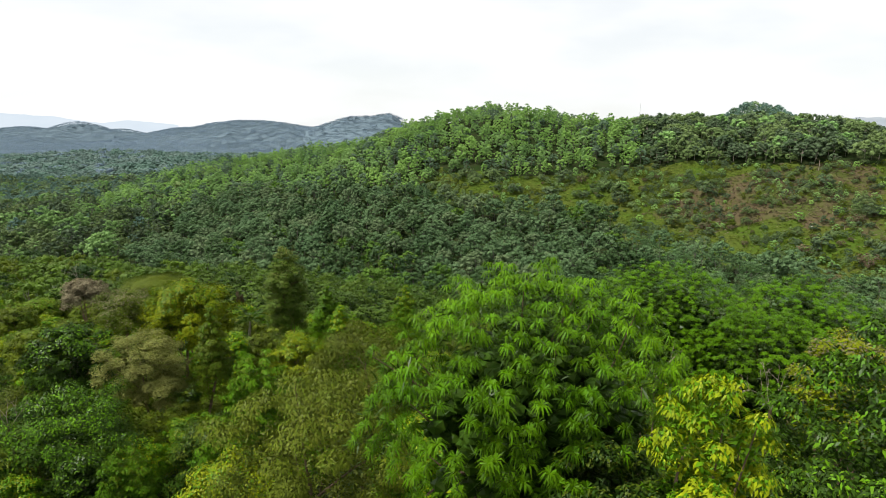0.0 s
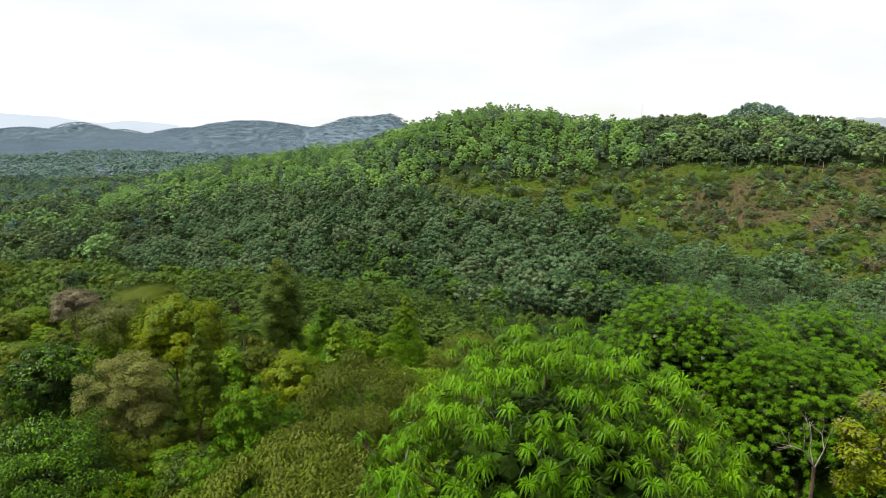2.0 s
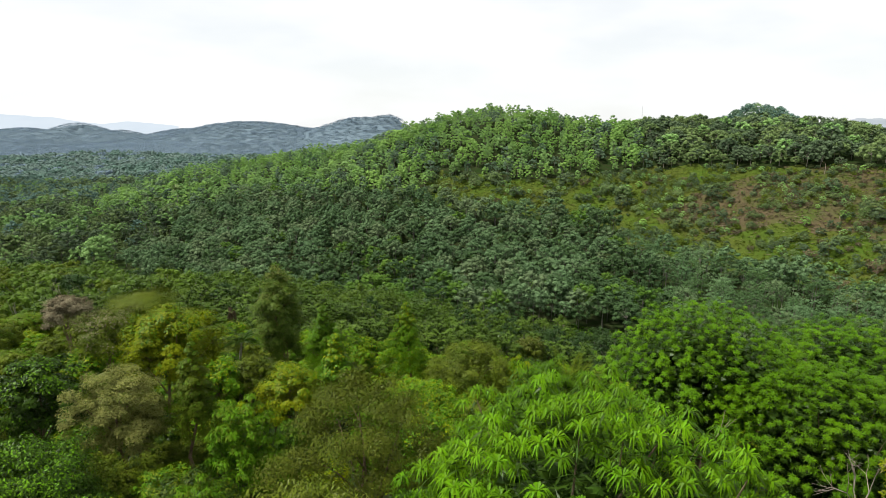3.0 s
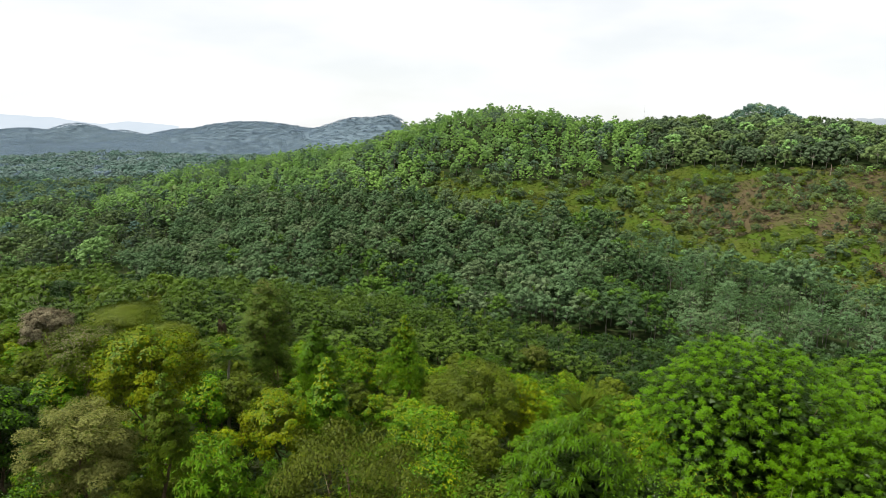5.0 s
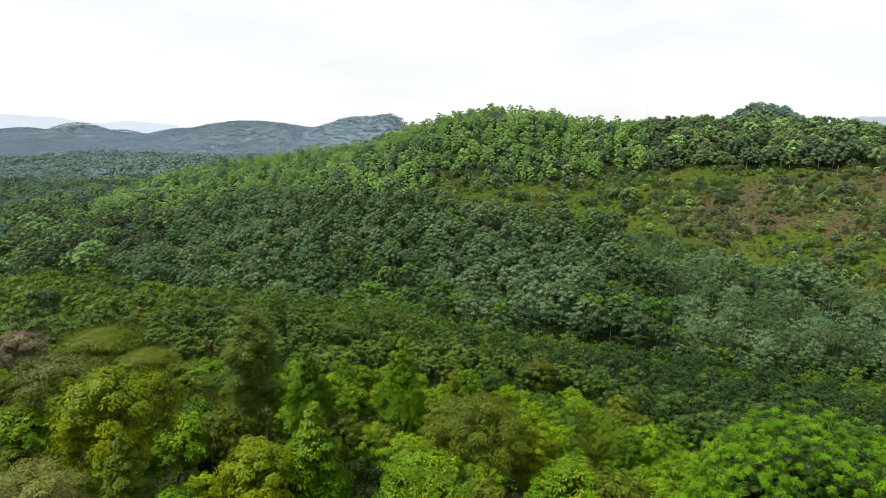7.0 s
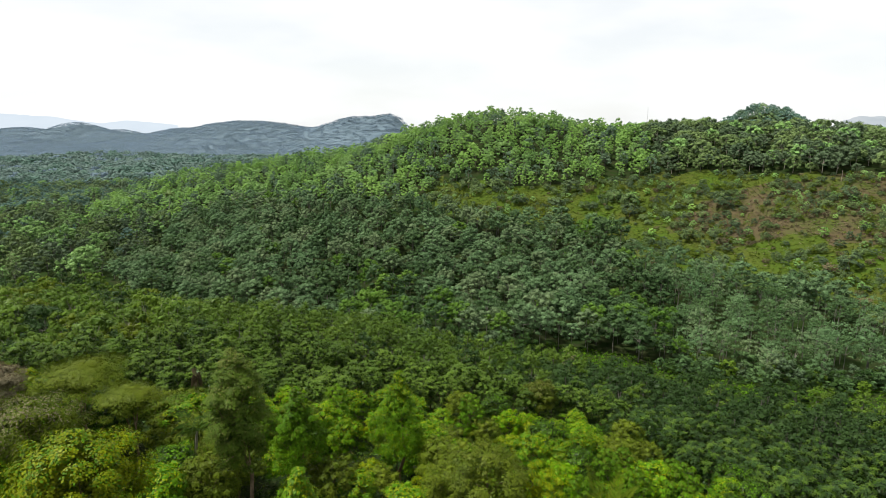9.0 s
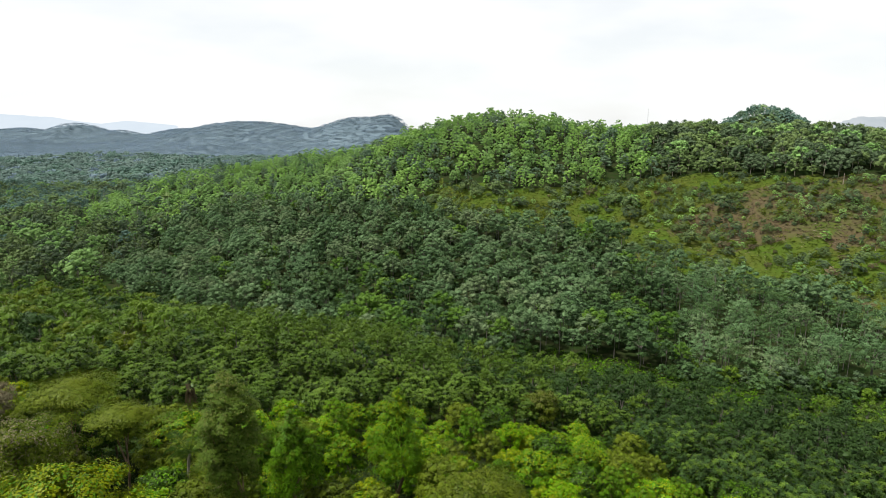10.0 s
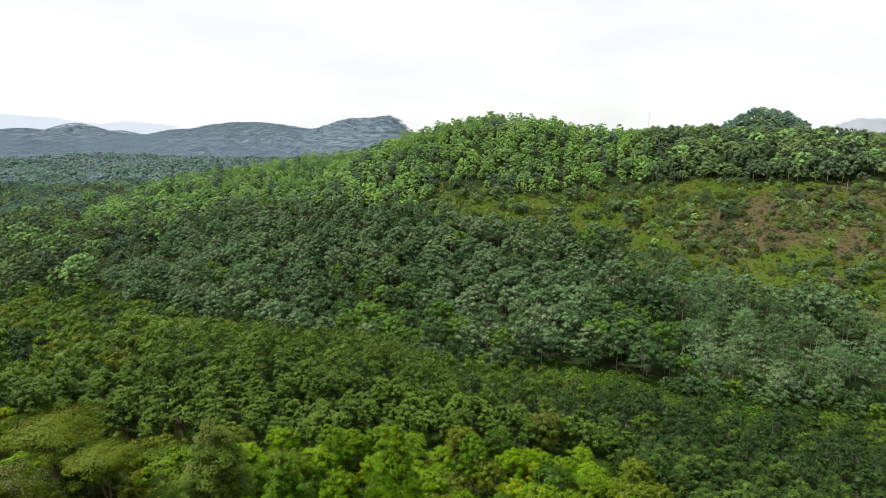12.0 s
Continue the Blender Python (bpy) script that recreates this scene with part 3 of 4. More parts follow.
def mass(name, x, y, templates, mats, choose, label, category, seed, low=0.8, high=1.2, bark=None):
    """Many trees in one mesh. choose: the material number of each tree."""
    rng = np.random.default_rng(seed)
    z = land(x, y)
    which = rng.integers(0, len(templates), len(x))
    verts, index = [], []
    for k, (leaves, stem) in enumerate(templates):
        sel = np.where(which == k)[0]
        if not len(sel):
            continue
        turn, s = rng.uniform(0, 6.28, len(sel)), rng.uniform(low, high, len(sel))
        stretch = s * rng.uniform(0.9, 1.15, len(sel))
        both = np.concatenate([leaves, stem])
        c, d = np.cos(turn)[:, None, None], np.sin(turn)[:, None, None]
        vx = (both[None, :, :, 0] * c - both[None, :, :, 1] * d) * s[:, None, None] + x[sel][:, None, None]
        vy = (both[None, :, :, 0] * d + both[None, :, :, 1] * c) * s[:, None, None] + y[sel][:, None, None]
        vz = both[None, :, :, 2] * stretch[:, None, None] + z[sel][:, None, None]
        verts.append(np.stack([vx, vy, vz], 3).reshape(-1, 3, 3))
        m = np.repeat(choose[sel][:, None], len(both), 1)
        m[:, len(leaves):] = len(mats)
        index.append(m.ravel())
    me = mesh_of(name, np.concatenate(verts), 3, list(mats) + [bark or BARK], np.concatenate(index))
    return tagged(new(name, me), label, category, kind="stuff")


def patchwork(x, y, scale, seed, shares):
    """A material number for each tree, in loose patches."""
    rng = np.random.default_rng(seed)
    f = ripple(x, y, scale, seed) * 0.5 + rng.normal(0, 0.55, len(x))
    cut = np.quantile(f, np.cumsum(shares)[:-1])
    return np.searchsorted(cut, f)


# old rubber across the valley
ox, oy = scatter(OLD, 5.9, 11, 0.44, 0.5)
old_kinds = [template("dome", 3.6, 5.6, 10.6, 22, 28, (0.46, 0.26), 20 + k, 0.3) for k in range(6)]
old_mix = patchwork(ox, oy, 70, 7, [0.46, 0.26, 0.25, 0.03])
damp, grove, thin = inside(ox, oy, GULLY), inside(ox, oy, GROVE), inside(ox, oy, THIN)
odd = np.random.default_rng(6).uniform(0, 1, len(ox))
old_mix = np.where(damp | grove, np.where(odd < 0.5, 3, 2), old_mix)
old_mix = np.where(grove & (odd > 0.3), 2, old_mix)
sel = ~thin
mass("rubber_plantation", ox[sel], oy[sel], old_kinds, [OLD_A, OLD_B, OLD_C, GULLY_LEAF], old_mix[sel],
     "mature grey-green, haze-tinted rubber trees with pale slender trunks", "plantation", 12, 0.62, 1.15, BARK_DULL)
thin_kinds = [template("dome", 3.3, 5.8, 10.6, 24, 24, (0.42, 0.2), 220 + k, 0.27, dense=0.45) for k in range(5)]
thin_mix = np.where(odd < 0.22, 1, np.where(odd < 0.55, 0, 2))
mass("rubber_plantation", ox[thin], oy[thin], thin_kinds, [OLD_A, OLD_B, OLD_C], thin_mix[thin],
     "thin-crowned grey, haze-tinted rubber trees with bare pale trunks", "plantation", 212, 0.66, 1.12, BARK_DULL)

# hill woods
hx, hy = scatter(HILL, 5.2, 13, 0.5)
seen_side = (hy < 450 - 0.22 * np.abs(hx - 40)) | (hx < -20)
hx, hy = hx[seen_side & (hx < 0.86 * (hy + 15))], hy[seen_side & (hx < 0.86 * (hy + 15))]
near_hill = hy < 520
dark_ridge = hx > 112 + 8 * ripple(hx, hy, 40, 8) + 0.06 * (hy - 300)
left_flank = hx < -42 + 16 * ripple(hx, hy, 50, 12)
hill_kinds = [template("dome", 2.9, 5.0, 6.6, 15, 18, (0.46, 0.28), 30 + k, 0.34) for k in range(4)] + [template("dome", 2.4, 6.4, 8.4, 15, 18, (0.46, 0.28), 34 + k, 0.38) for k in range(3)]
hm = np.where(left_flank, patchwork(hx, hy, 34, 10, [0.3, 0.46, 0.24]), patchwork(hx, hy, 45, 9, [0.5, 0.36, 0.14]))
sel = near_hill & ~dark_ridge
mass("hill_wood", hx[sel], hy[sel], hill_kinds, [HILL_A, HILL_B, HILL_C], hm[sel], "bright green young trees covering the round hill", "wood", 14, 0.55, 1.25, BARK_DULL)
ridge_kinds = [template("dome", 3.7, 5.0, 7.6, 20, 22, (0.48, 0.28), 230 + k, 0.3) for k in range(4)] + [template("dome", 4.4, 4.6, 7.8, 24, 22, (0.48, 0.28), 236 + k, 0.28) for k in range(2)]
sel = near_hill & dark_ridge & (np.random.default_rng(15).uniform(0, 1, len(hx)) < 0.75)
mass("hill_wood", hx[sel], hy[sel], ridge_kinds, [RIDGE_A, RIDGE_B, HILL_B], patchwork(hx[sel], hy[sel], 22, 11, [0.42, 0.5, 0.08]), "dark olive spreading trees on the long ridge", "wood", 214, 0.6, 1.3)
fx, fy = scatter([(270, 560), (460, 600), (520, 760), (240, 800)], 7.0, 15, 0.42)
far_kinds = [template("dome", 3.6, 5.5, 8.0, 10, 10, (1.1, 0.7), 40 + k, 0.4, trunk=False) for k in range(4)]
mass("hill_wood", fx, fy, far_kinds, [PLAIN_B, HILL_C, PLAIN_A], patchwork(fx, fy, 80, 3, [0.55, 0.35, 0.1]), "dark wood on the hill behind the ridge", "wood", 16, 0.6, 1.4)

# mixed wood on the near spur across the hollow
jx, jy = scatter(SPUR, 4.6, 241, 0.46)
spur_kinds = [template("dome", 2.9, 4.6, 7.0, 20, 34, (0.36, 0.19), 240 + k, 0.3) for k in range(5)]
mass("spur_wood", jx, jy, spur_kinds, [SPUR_A, YOUNG_A, MOSS, YOUNG_C], patchwork(jx, jy, 24, 242, [0.36, 0.3, 0.16, 0.18]), "olive and fresh green mixed wood on a low spur", "wood", 243, 0.55, 1.25)

# bushes along the lower edge of the old plantation and in its midst
ex, ey = scatter([(-128, 240), (-84, 202), (-44, 192), (-18, 174), (0, 162), (16, 158), (24, 165), (0, 176), (-18, 190), (-60, 214), (-120, 250)], 3.4, 151, 0.48)
ex2, ey2 = scatter([(50, 156), (60, 150), (90, 139), (106, 134), (150, 126), (150, 140), (100, 148), (62, 162)], 3.2, 152, 0.48)
ex, ey = np.concatenate([ex, ex2]), np.concatenate([ey, ey2])
bush_kinds = [template("dome", 2.0, 3.4, 4.4, 13, 20, (0.38, 0.2), 150 + k, 0.34, trunk=False) for k in range(4)]
mass("bush_thicket", ex, ey, bush_kinds, [OLD_C, RIDGE_B, SPUR_A, YOUNG_C], patchwork(ex, ey, 25, 153, [0.35, 0.25, 0.15, 0.25]), "dark green bushes along the plantation's edge", "bushes", 154, 0.5, 1.35)

# scrub spreading over the clearing in patches
qx, qy = scatter(CLEARING, 2.4, 155, 0.5)
patch = ripple(qx, qy, 34, 156) + 0.35 * ripple(qx, qy, 12, 157)
sel = (patch > -0.05) & (qx < 0.82 * (qy + 12))
mass("bush_thicket", qx[sel], qy[sel], [(t[0] * 0.75, t[1]) for t in bush_kinds], [RIDGE_B, GRASS, HILL_B, RIDGE_A], patchwork(qx[sel], qy[sel], 18, 158, [0.3, 0.25, 0.15, 0.3]), "dense green scrub in patches on the clearing", "bushes", 159, 0.22, 1.05)

# woods of the plain
px1, py1 = scatter([(-150, 280), (-140, 306), (-151, 342), (-182, 344), (-217, 370), (-254, 432), (-240, 508), (0, 522), (100, 530), (100, 700), (-620, 700), (-480, 420), (-330, 250), (-232, 200), (-205, 264), (-152, 266)], 7.4, 17, 0.45)
vis = (px1 > -0.84 * (py1 + 15)) & ((px1 < -120) | (py1 > 560) | (py1 < 400))
px1, py1 = px1[vis], py1[vis]
plain_kinds = [template("dome", 4.3, 6.4, 10.0, 22, 18, (0.6, 0.36), 50 + k, 0.29) for k in range(4)] + [template("column", 2.6, 7.5, 11.0, 15, 18, (0.55, 0.34), 55 + k, 0.38, dense=0.55) for k in range(2)]
# the haze-coloured leaves take over with distance
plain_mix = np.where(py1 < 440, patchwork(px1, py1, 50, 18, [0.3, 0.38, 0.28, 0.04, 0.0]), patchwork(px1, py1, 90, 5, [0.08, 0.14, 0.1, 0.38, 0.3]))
mass("plain_wood", px1, py1, plain_kinds, [RIDGE_A, RIDGE_B, HILL_B, PLAIN_B, PLAIN_A], plain_mix, "mixed dark and pale green woods of the plain, haze-tinted farther out", "wood", 19, 0.6, 1.35, bark=BARK_DULL)
px2, py2 = scatter([(-620, 700), (-20, 700), (0, 1300), (-1150, 1300)], 13.5, 21, 0.45)
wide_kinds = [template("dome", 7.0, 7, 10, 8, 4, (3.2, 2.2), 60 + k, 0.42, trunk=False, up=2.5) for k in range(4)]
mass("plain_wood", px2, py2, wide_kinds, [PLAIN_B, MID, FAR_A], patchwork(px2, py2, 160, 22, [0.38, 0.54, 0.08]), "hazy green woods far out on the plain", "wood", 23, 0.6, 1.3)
px3, py3 = scatter([(-1150, 1300), (0, 1300), (0, 2000), (-560, 2150), (-1300, 2750), (-2300, 2750), (-1500, 1650)], 15, 24, 0.48)
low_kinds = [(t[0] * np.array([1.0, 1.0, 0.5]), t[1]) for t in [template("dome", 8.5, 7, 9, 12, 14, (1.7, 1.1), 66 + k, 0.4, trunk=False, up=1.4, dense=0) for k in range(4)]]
mass("plain_wood", px3, py3, low_kinds, [FAR_A, FAR_B], patchwork(px3, py3, 200, 25, [0.55, 0.45]), "woods tinted blue-green with haze below and on the far hills", "wood", 26, 0.6, 1.3)

# young rubber: the rows past the nearest ones
yx, yy = scatter(YOUNG, 3.4, 27, 0.33, 0.42)
in_sight = (np.abs(yx) < 0.86 * (yy + 12)) & (yy > 40)
yx, yy = yx[in_sight], yy[in_sight]
order = np.argsort(np.hypot(yx, yy - 20))
near_young, rest = order[:290], order[290:]
young_kinds = [template("dome", 1.7, 4.6, 7.0, 13, 26, (0.36, 0.19), 70 + k, 0.4, dense=0.62) for k in range(5)]
young_mix = patchwork(yx[rest], yy[rest], 40, 28, [0.5, 0.35, 0.15])
young_mix = np.where((yx[rest] > 24 + 12 * ripple(yx[rest], yy[rest], 30, 36)), np.maximum(young_mix, 1 + (yx[rest] * 7.3 % 1 < 0.8)), young_mix)
mass("rubber_plantation", yx[rest], yy[rest], young_kinds, [YOUNG_A, YOUNG_B, YOUNG_C], young_mix,
     "young light green rubber trees in slanting rows", "plantation", 29, 0.7, 1.3, BARK_DULL)

# ---- the trees of the near slope that stand out ----
tree("umbrella_tree", 1.75, 10.9, 37.95, 2.9, 5.2, "dome", [UMBRELLA, FERNY], "tall tree with bright green drooping umbrella-like leaf whorls", count=1050, per=36,
     leaf=(0.22, 0.024), seed=3, style="umbrella", size=0.1, droop=1.0, bark=BARK_BROWN, limbs=18, tip=0.5)
tree("umbrella_tree", 3.6, 23.6, 33.3, 2.0, 5.5, "dome", [UMBRELLA, FERNY], "slender tree with yellow-green feathery leaf whorls", count=260, per=30, leaf=(0.34, 0.035), seed=4,
     style="umbrella", size=0.15, droop=0.9, bark=BARK_BROWN, tip=0.2)
ferny = dict(style="umbrella", leaf=(0.16, 0.024), droop=0.5, size=0.08, bark=BARK_BROWN, per=36, tip=0.3)
tree("rain_tree", 10.9, 27.4, 34.2, 3.7, 6.0, "dome", [FERNY, UMBRELLA], "broad domed tree with bright feathery foliage", count=1900, seed=5, group="bright domed trees", **ferny)
tree("rain_tree", 13.5, 23.0, 33.2, 3.1, 5.6, "dome", [FERNY, UMBRELLA], "lower domed tree with bright feathery foliage", count=1500, seed=6, group="bright domed trees", **ferny)
tree("rain_tree", 17.4, 27.6, 33.4, 3.6, 5.6, "dome", [FERNY, UMBRELLA], "broad domed tree with feathery green foliage", count=1700, seed=7, group="bright domed trees", **ferny)
tree("olive_tree", -3.5, 25.3, 31.9, 3.3, 5.4, "dome", [OLIVE, MOSS], "round olive-green tree with narrow drooping leaves", count=82, per=336, leaf=(0.117, 0.037), seed=8, droop=0.6, size=0.19)
tree("olive_tree", -3.3, 14.2, 34.6, 2.5, 5.2, "dome", [OLIVE, MOSS], "olive-green tree with dull narrow hanging leaves", count=82, per=272, leaf=(0.105, 0.036), seed=9, droop=0.6, size=0.19)
tree("flowering_tree", -18.6, 35.0, 28.3, 2.5, 4.8, "dome", [TAN, OLIVE], "rounded tree covered in tan seed heads", count=93, per=245, leaf=(0.101, 0.059), seed=10, size=0.19, up=0.8, droop=0.1)
tree("conical_tree", -14.5, 35.6, 29.9, 1.5, 5.5, "cone", [MOSS, FRESH], "narrow conical tree with drooping olive-green branches", count=61, per=196, leaf=(0.110, 0.050), seed=11, droop=0.5)
tree("lime_tree", -18.9, 42.4, 29.7, 3.0, 5.0, "dome", [LIME, FRESH], "wide tree with yellow-green leaf clusters", count=97, per=185, leaf=(0.140, 0.099), seed=12, size=0.19)
tree("columnar_tree", -14.4, 53.0, 29.5, 1.9, 8.0, "dome", [SPUR_A, TAN], "tall narrow dark green tree with tan tip", tip=0.35, tip_deep=0.08, count=110, per=164, leaf=(0.132, 0.073), seed=13, size=0.3, droop=0.4)
tree("dry_tree", -40.5, 65.0, 23.8, 2.4, 2.8, "dome", [RUSSET, DRY], "withered tree with reddish-brown dry leaves", count=54, per=131, leaf=(0.156, 0.099), seed=14)
tree("flat_topped_tree", -32.5, 65.0, 24.1, 3.9, 3.2, "flat", [MOSS, OLIVE], "spreading flat-topped tree with layered olive foliage", count=108, per=131, leaf=(0.164, 0.079), seed=15, size=0.22, up=0.9, droop=0.15)
tree("flat_topped_tree", -26.5, 61.5, 23.4, 2.6, 3.0, "flat", [MOSS, OLIVE], "smaller flat-topped tree with olive foliage", count=64, per=131, leaf=(0.164, 0.079), seed=16, size=0.24, up=0.9, droop=0.15)
tree("broadleaf_tree", -25.2, 38.0, 27.7, 2.4, 4.6, "dome", [DEEP, FRESH], "dark green tree with large glossy leaves", count=61, per=176, leaf=(0.164, 0.099), seed=17)
tree("broadleaf_tree", -18.8, 27.2, 27.9, 3.6, 5.0, "dome", [DEEP, FRESH], "dense dark green tree with hanging leaf clusters", count=93, per=245, leaf=(0.125, 0.069), seed=18, size=0.19, droop=0.5)
tree("broadleaf_tree", -11.4, 27.6, 26.4, 2.4, 4.2, "dome", [DEEP, MOSS], "compact dark green broadleaf tree", count=64, per=196, leaf=(0.125, 0.069), seed=19, droop=0.4)
tree("conical_tree", -7.6, 42.6, 27.9, 2.1, 6.0, "cone", [FRESH, LIME], "fresh green conical tree with dense branches", count=72, per=164, leaf=(0.149, 0.084), seed=20, droop=0.4)
tree("lime_tree", -10.6, 41.8, 25.8, 2.2, 4.2, "dome", [LIME, FRESH], "yellow-green bushy tree on the slope", count=61, per=164, leaf=(0.133, 0.084), seed=21)
tree("olive_tree", 2.6, 51.2, 23.9, 3.3, 5.2, "dome", [MOSS, OLIVE], "brownish olive domed tree in the hollow", count=82, per=154, leaf=(0.149, 0.074), seed=22, size=0.19, up=0.8)
tree("bamboo_tree", -4.2, 66.0, 23.2, 2.5, 7.5, "cone", [FRESH, LIME], "tall light green feathery bamboo-like tree", count=79, per=154, leaf=(0.195, 0.054), seed=23, droop=0.7)
tree("bamboo_tree", 6.4, 51.6, 22.3, 1.7, 5.6, "column", [LIME, FRESH], "wispy yellow-green tree with hanging shoots", count=54, per=154, leaf=(0.164, 0.050), seed=24, droop=0.7)
tree("conical_tree", -11.6, 58.0, 25.2, 2.2, 5.8, "cone", [FRESH, MOSS], "soft green conical tree in the hollow", count=61, per=154, leaf=(0.156, 0.079), seed=25, droop=0.5)
tree("olive_tree", -30.9, 55.6, 25.2, 3.4, 4.6, "dome", [MOSS, RUSSET], "olive tree with patches of rusty foliage", count=79, per=131, leaf=(0.156, 0.089), seed=26)
tree("tan_tree", 14.8, 100.2, 6.4, 2.5, 4.0, "dome", [MOSS, TAN], "olive tree with tan withered top", count=54, per=110, leaf=(0.195, 0.118), seed=27)
tree("lime_tree", 12.0, 15.8, 35.2, 1.5, 3.6, "dome", [LIME, RUSSET], "yellow-green shrubby tree with rusty shoots", count=54, per=175, leaf=(0.100, 0.048), seed=28)
tree("yellow_tree", 3.75, 7.4, 37.6, 0.8, 2.8, "dome", [FRESH, YELLOW], "young tree with large yellow-green drooping leaves", count=44, per=80, leaf=(0.085, 0.036), seed=29, droop=0.7, size=0.22, up=0.4, tip=0.8, tip_deep=0.6)
tree("broadleaf_tree", 6.7, 8.4, 37.6, 1.5, 4.6, "dome", [DEEP, FRESH], "dark green tree with long glossy leaves", count=61, per=158, leaf=(0.095, 0.042), seed=30, droop=0.6)
tree("lime_tree", -6.6, 17.0, 30.6, 1.9, 3.6, "dome", [LIME, FRESH], "low yellow-green bushy tree", count=61, per=175, leaf=(0.111, 0.058), seed=31)
tree("broadleaf_tree", 4.9, 15.2, 33.3, 1.9, 4.0, "dome", [DEEP, MOSS], "shaded dark green tree with small leaves", count=61, per=175, leaf=(0.100, 0.058), seed=32)
tree("lime_tree", 8.3, 13.2, 33.0, 2.0, 3.8, "dome", [MOSS, LIME], "dull green shrubby tree with yellow tips", count=61, per=158, leaf=(0.100, 0.051), seed=33)
tree("fresh_tree", -0.6, 18.4, 31.2, 1.9, 4.2, "dome", [FRESH, LIME], "green bushy tree below the umbrella tree", count=61, per=127, leaf=(0.142, 0.075), seed=34)
tree("broadleaf_tree", 2.75, 8.4, 35.9, 1.25, 3.2, "dome", [DEEP, MOSS], "shaded small-leaved tree beneath the umbrella tree", count=60, per=120, leaf=(0.085, 0.042), seed=35, size=0.2)
HEROES = [(o.location.x, o.location.y) for o in bpy.data.objects if o.type == "EMPTY"]


# ---- dead wood and palms ----
def branching(start, way, length, radius, depth, rng, out):
    end = start + way * length
    out.append(tube(start, end, radius, radius * 0.62, 5))
    if depth:
        for k in range(rng.integers(2, 4)):
            branching(end, unit(way + rng.normal(0, 0.42, 3) + np.array([0, 0, 0.12])), length * rng.uniform(0.6, 0.85), radius * 0.55, depth - 1, rng, out)


def snag(name, x, y, top, reach, seed, label, depth=3, mat=None):
    """A dead tree: a bare trunk and forked twigs."""
    rng = np.random.default_rng(seed)
    ground = float(land(x, y)) - 0.1
    root = tagged(new(name), label, "dead tree")
    root.location = (x, y, ground)
    fork, thick = top - ground - reach, 0.09 if depth > 1 else 0.045
    part("trunk", mesh_of("trunk", np.concatenate([tube((0, 0, 0), (0.15, 0.1, fork * 0.5), thick, thick * 0.7), tube((0.15, 0.1, fork * 0.5), (0, 0, fork), thick * 0.7, thick * 0.5)]), 4, [BARK_BROWN]), root)
    for k in range(3 if depth > 1 else 1):
        out = []
        branching(np.array([0, 0, fork - 0.03 * k]), unit(np.array([rng.normal(0, 0.55), rng.normal(0, 0.4), 1.0])), reach * 0.36, 0.022 if depth > 1 else 0.016, depth, rng, out)
        part("branch", mesh_of("branch", np.concatenate(out), 4, [mat or BONE]), root, "bleached forked branch")
    return root


snag("dead_tree", 10.0, 16.6, 33.95, 1.55, 41, "dead grey tree with bare forked branches")
snag("dead_tree", 7.4, 20.4, 33.5, 2.2, 42, "bare leaning dead stem among green shrubs", 1)
snag("dead_tree", 8.0, 20.8, 33.9, 2.4, 44, "bare leaning dead stem among green shrubs", 1)
snag("dead_tree", -20.8, 26.2, 28.4, 2.0, 45, "dry grey branches sticking out of the canopy", 2)
snag("dead_tree", -41.6, 66.5, 25.6, 3.0, 47, "pale bare thin tree above the canopy", 2)
snag("dead_tree", 13.4, 17.4, 32.6, 1.7, 46, "dead thin tree with bare twigs", 3)


def frond(length, rng, sag, leaflet, slim=1.0):
    """One feather frond along +x that arches and hangs: its rib and its leaflets."""
    s = np.linspace(0, 1, 9)
    rib = np.stack([length * (s - 0.18 * sag * s ** 2), np.zeros(9), length * (0.5 * s - (0.45 + 0.75 * sag) * s ** 2)], 1)
    faces = [tube(rib[i], rib[i + 1], 0.03 * (1 - s[i]) + 0.008, 0.03 * (1 - s[i + 1]) + 0.008, 3) for i in range(8)]
    for f in np.linspace(0.1, 0.98, 24):
        p = np.array([np.interp(f, s, rib[:, k]) for k in range(3)])
        ll = leaflet * (0.5 + math.sin(math.pi * min(1, f + 0.1)) * 0.7)
        for sgn in (-1, 1):
            d = unit(np.array([0.55, sgn, -0.35 - 0.4 * sag + rng.normal(0, 0.12)]))
            w = np.array([0.05, 0, 0.02]) * (ll / 0.8 + 0.4) * slim
            faces.append(np.stack([p, p + d * ll * 0.5 + w, p + d * ll, p + d * ll * 0.5 - w])[None])
    return np.concatenate(faces)


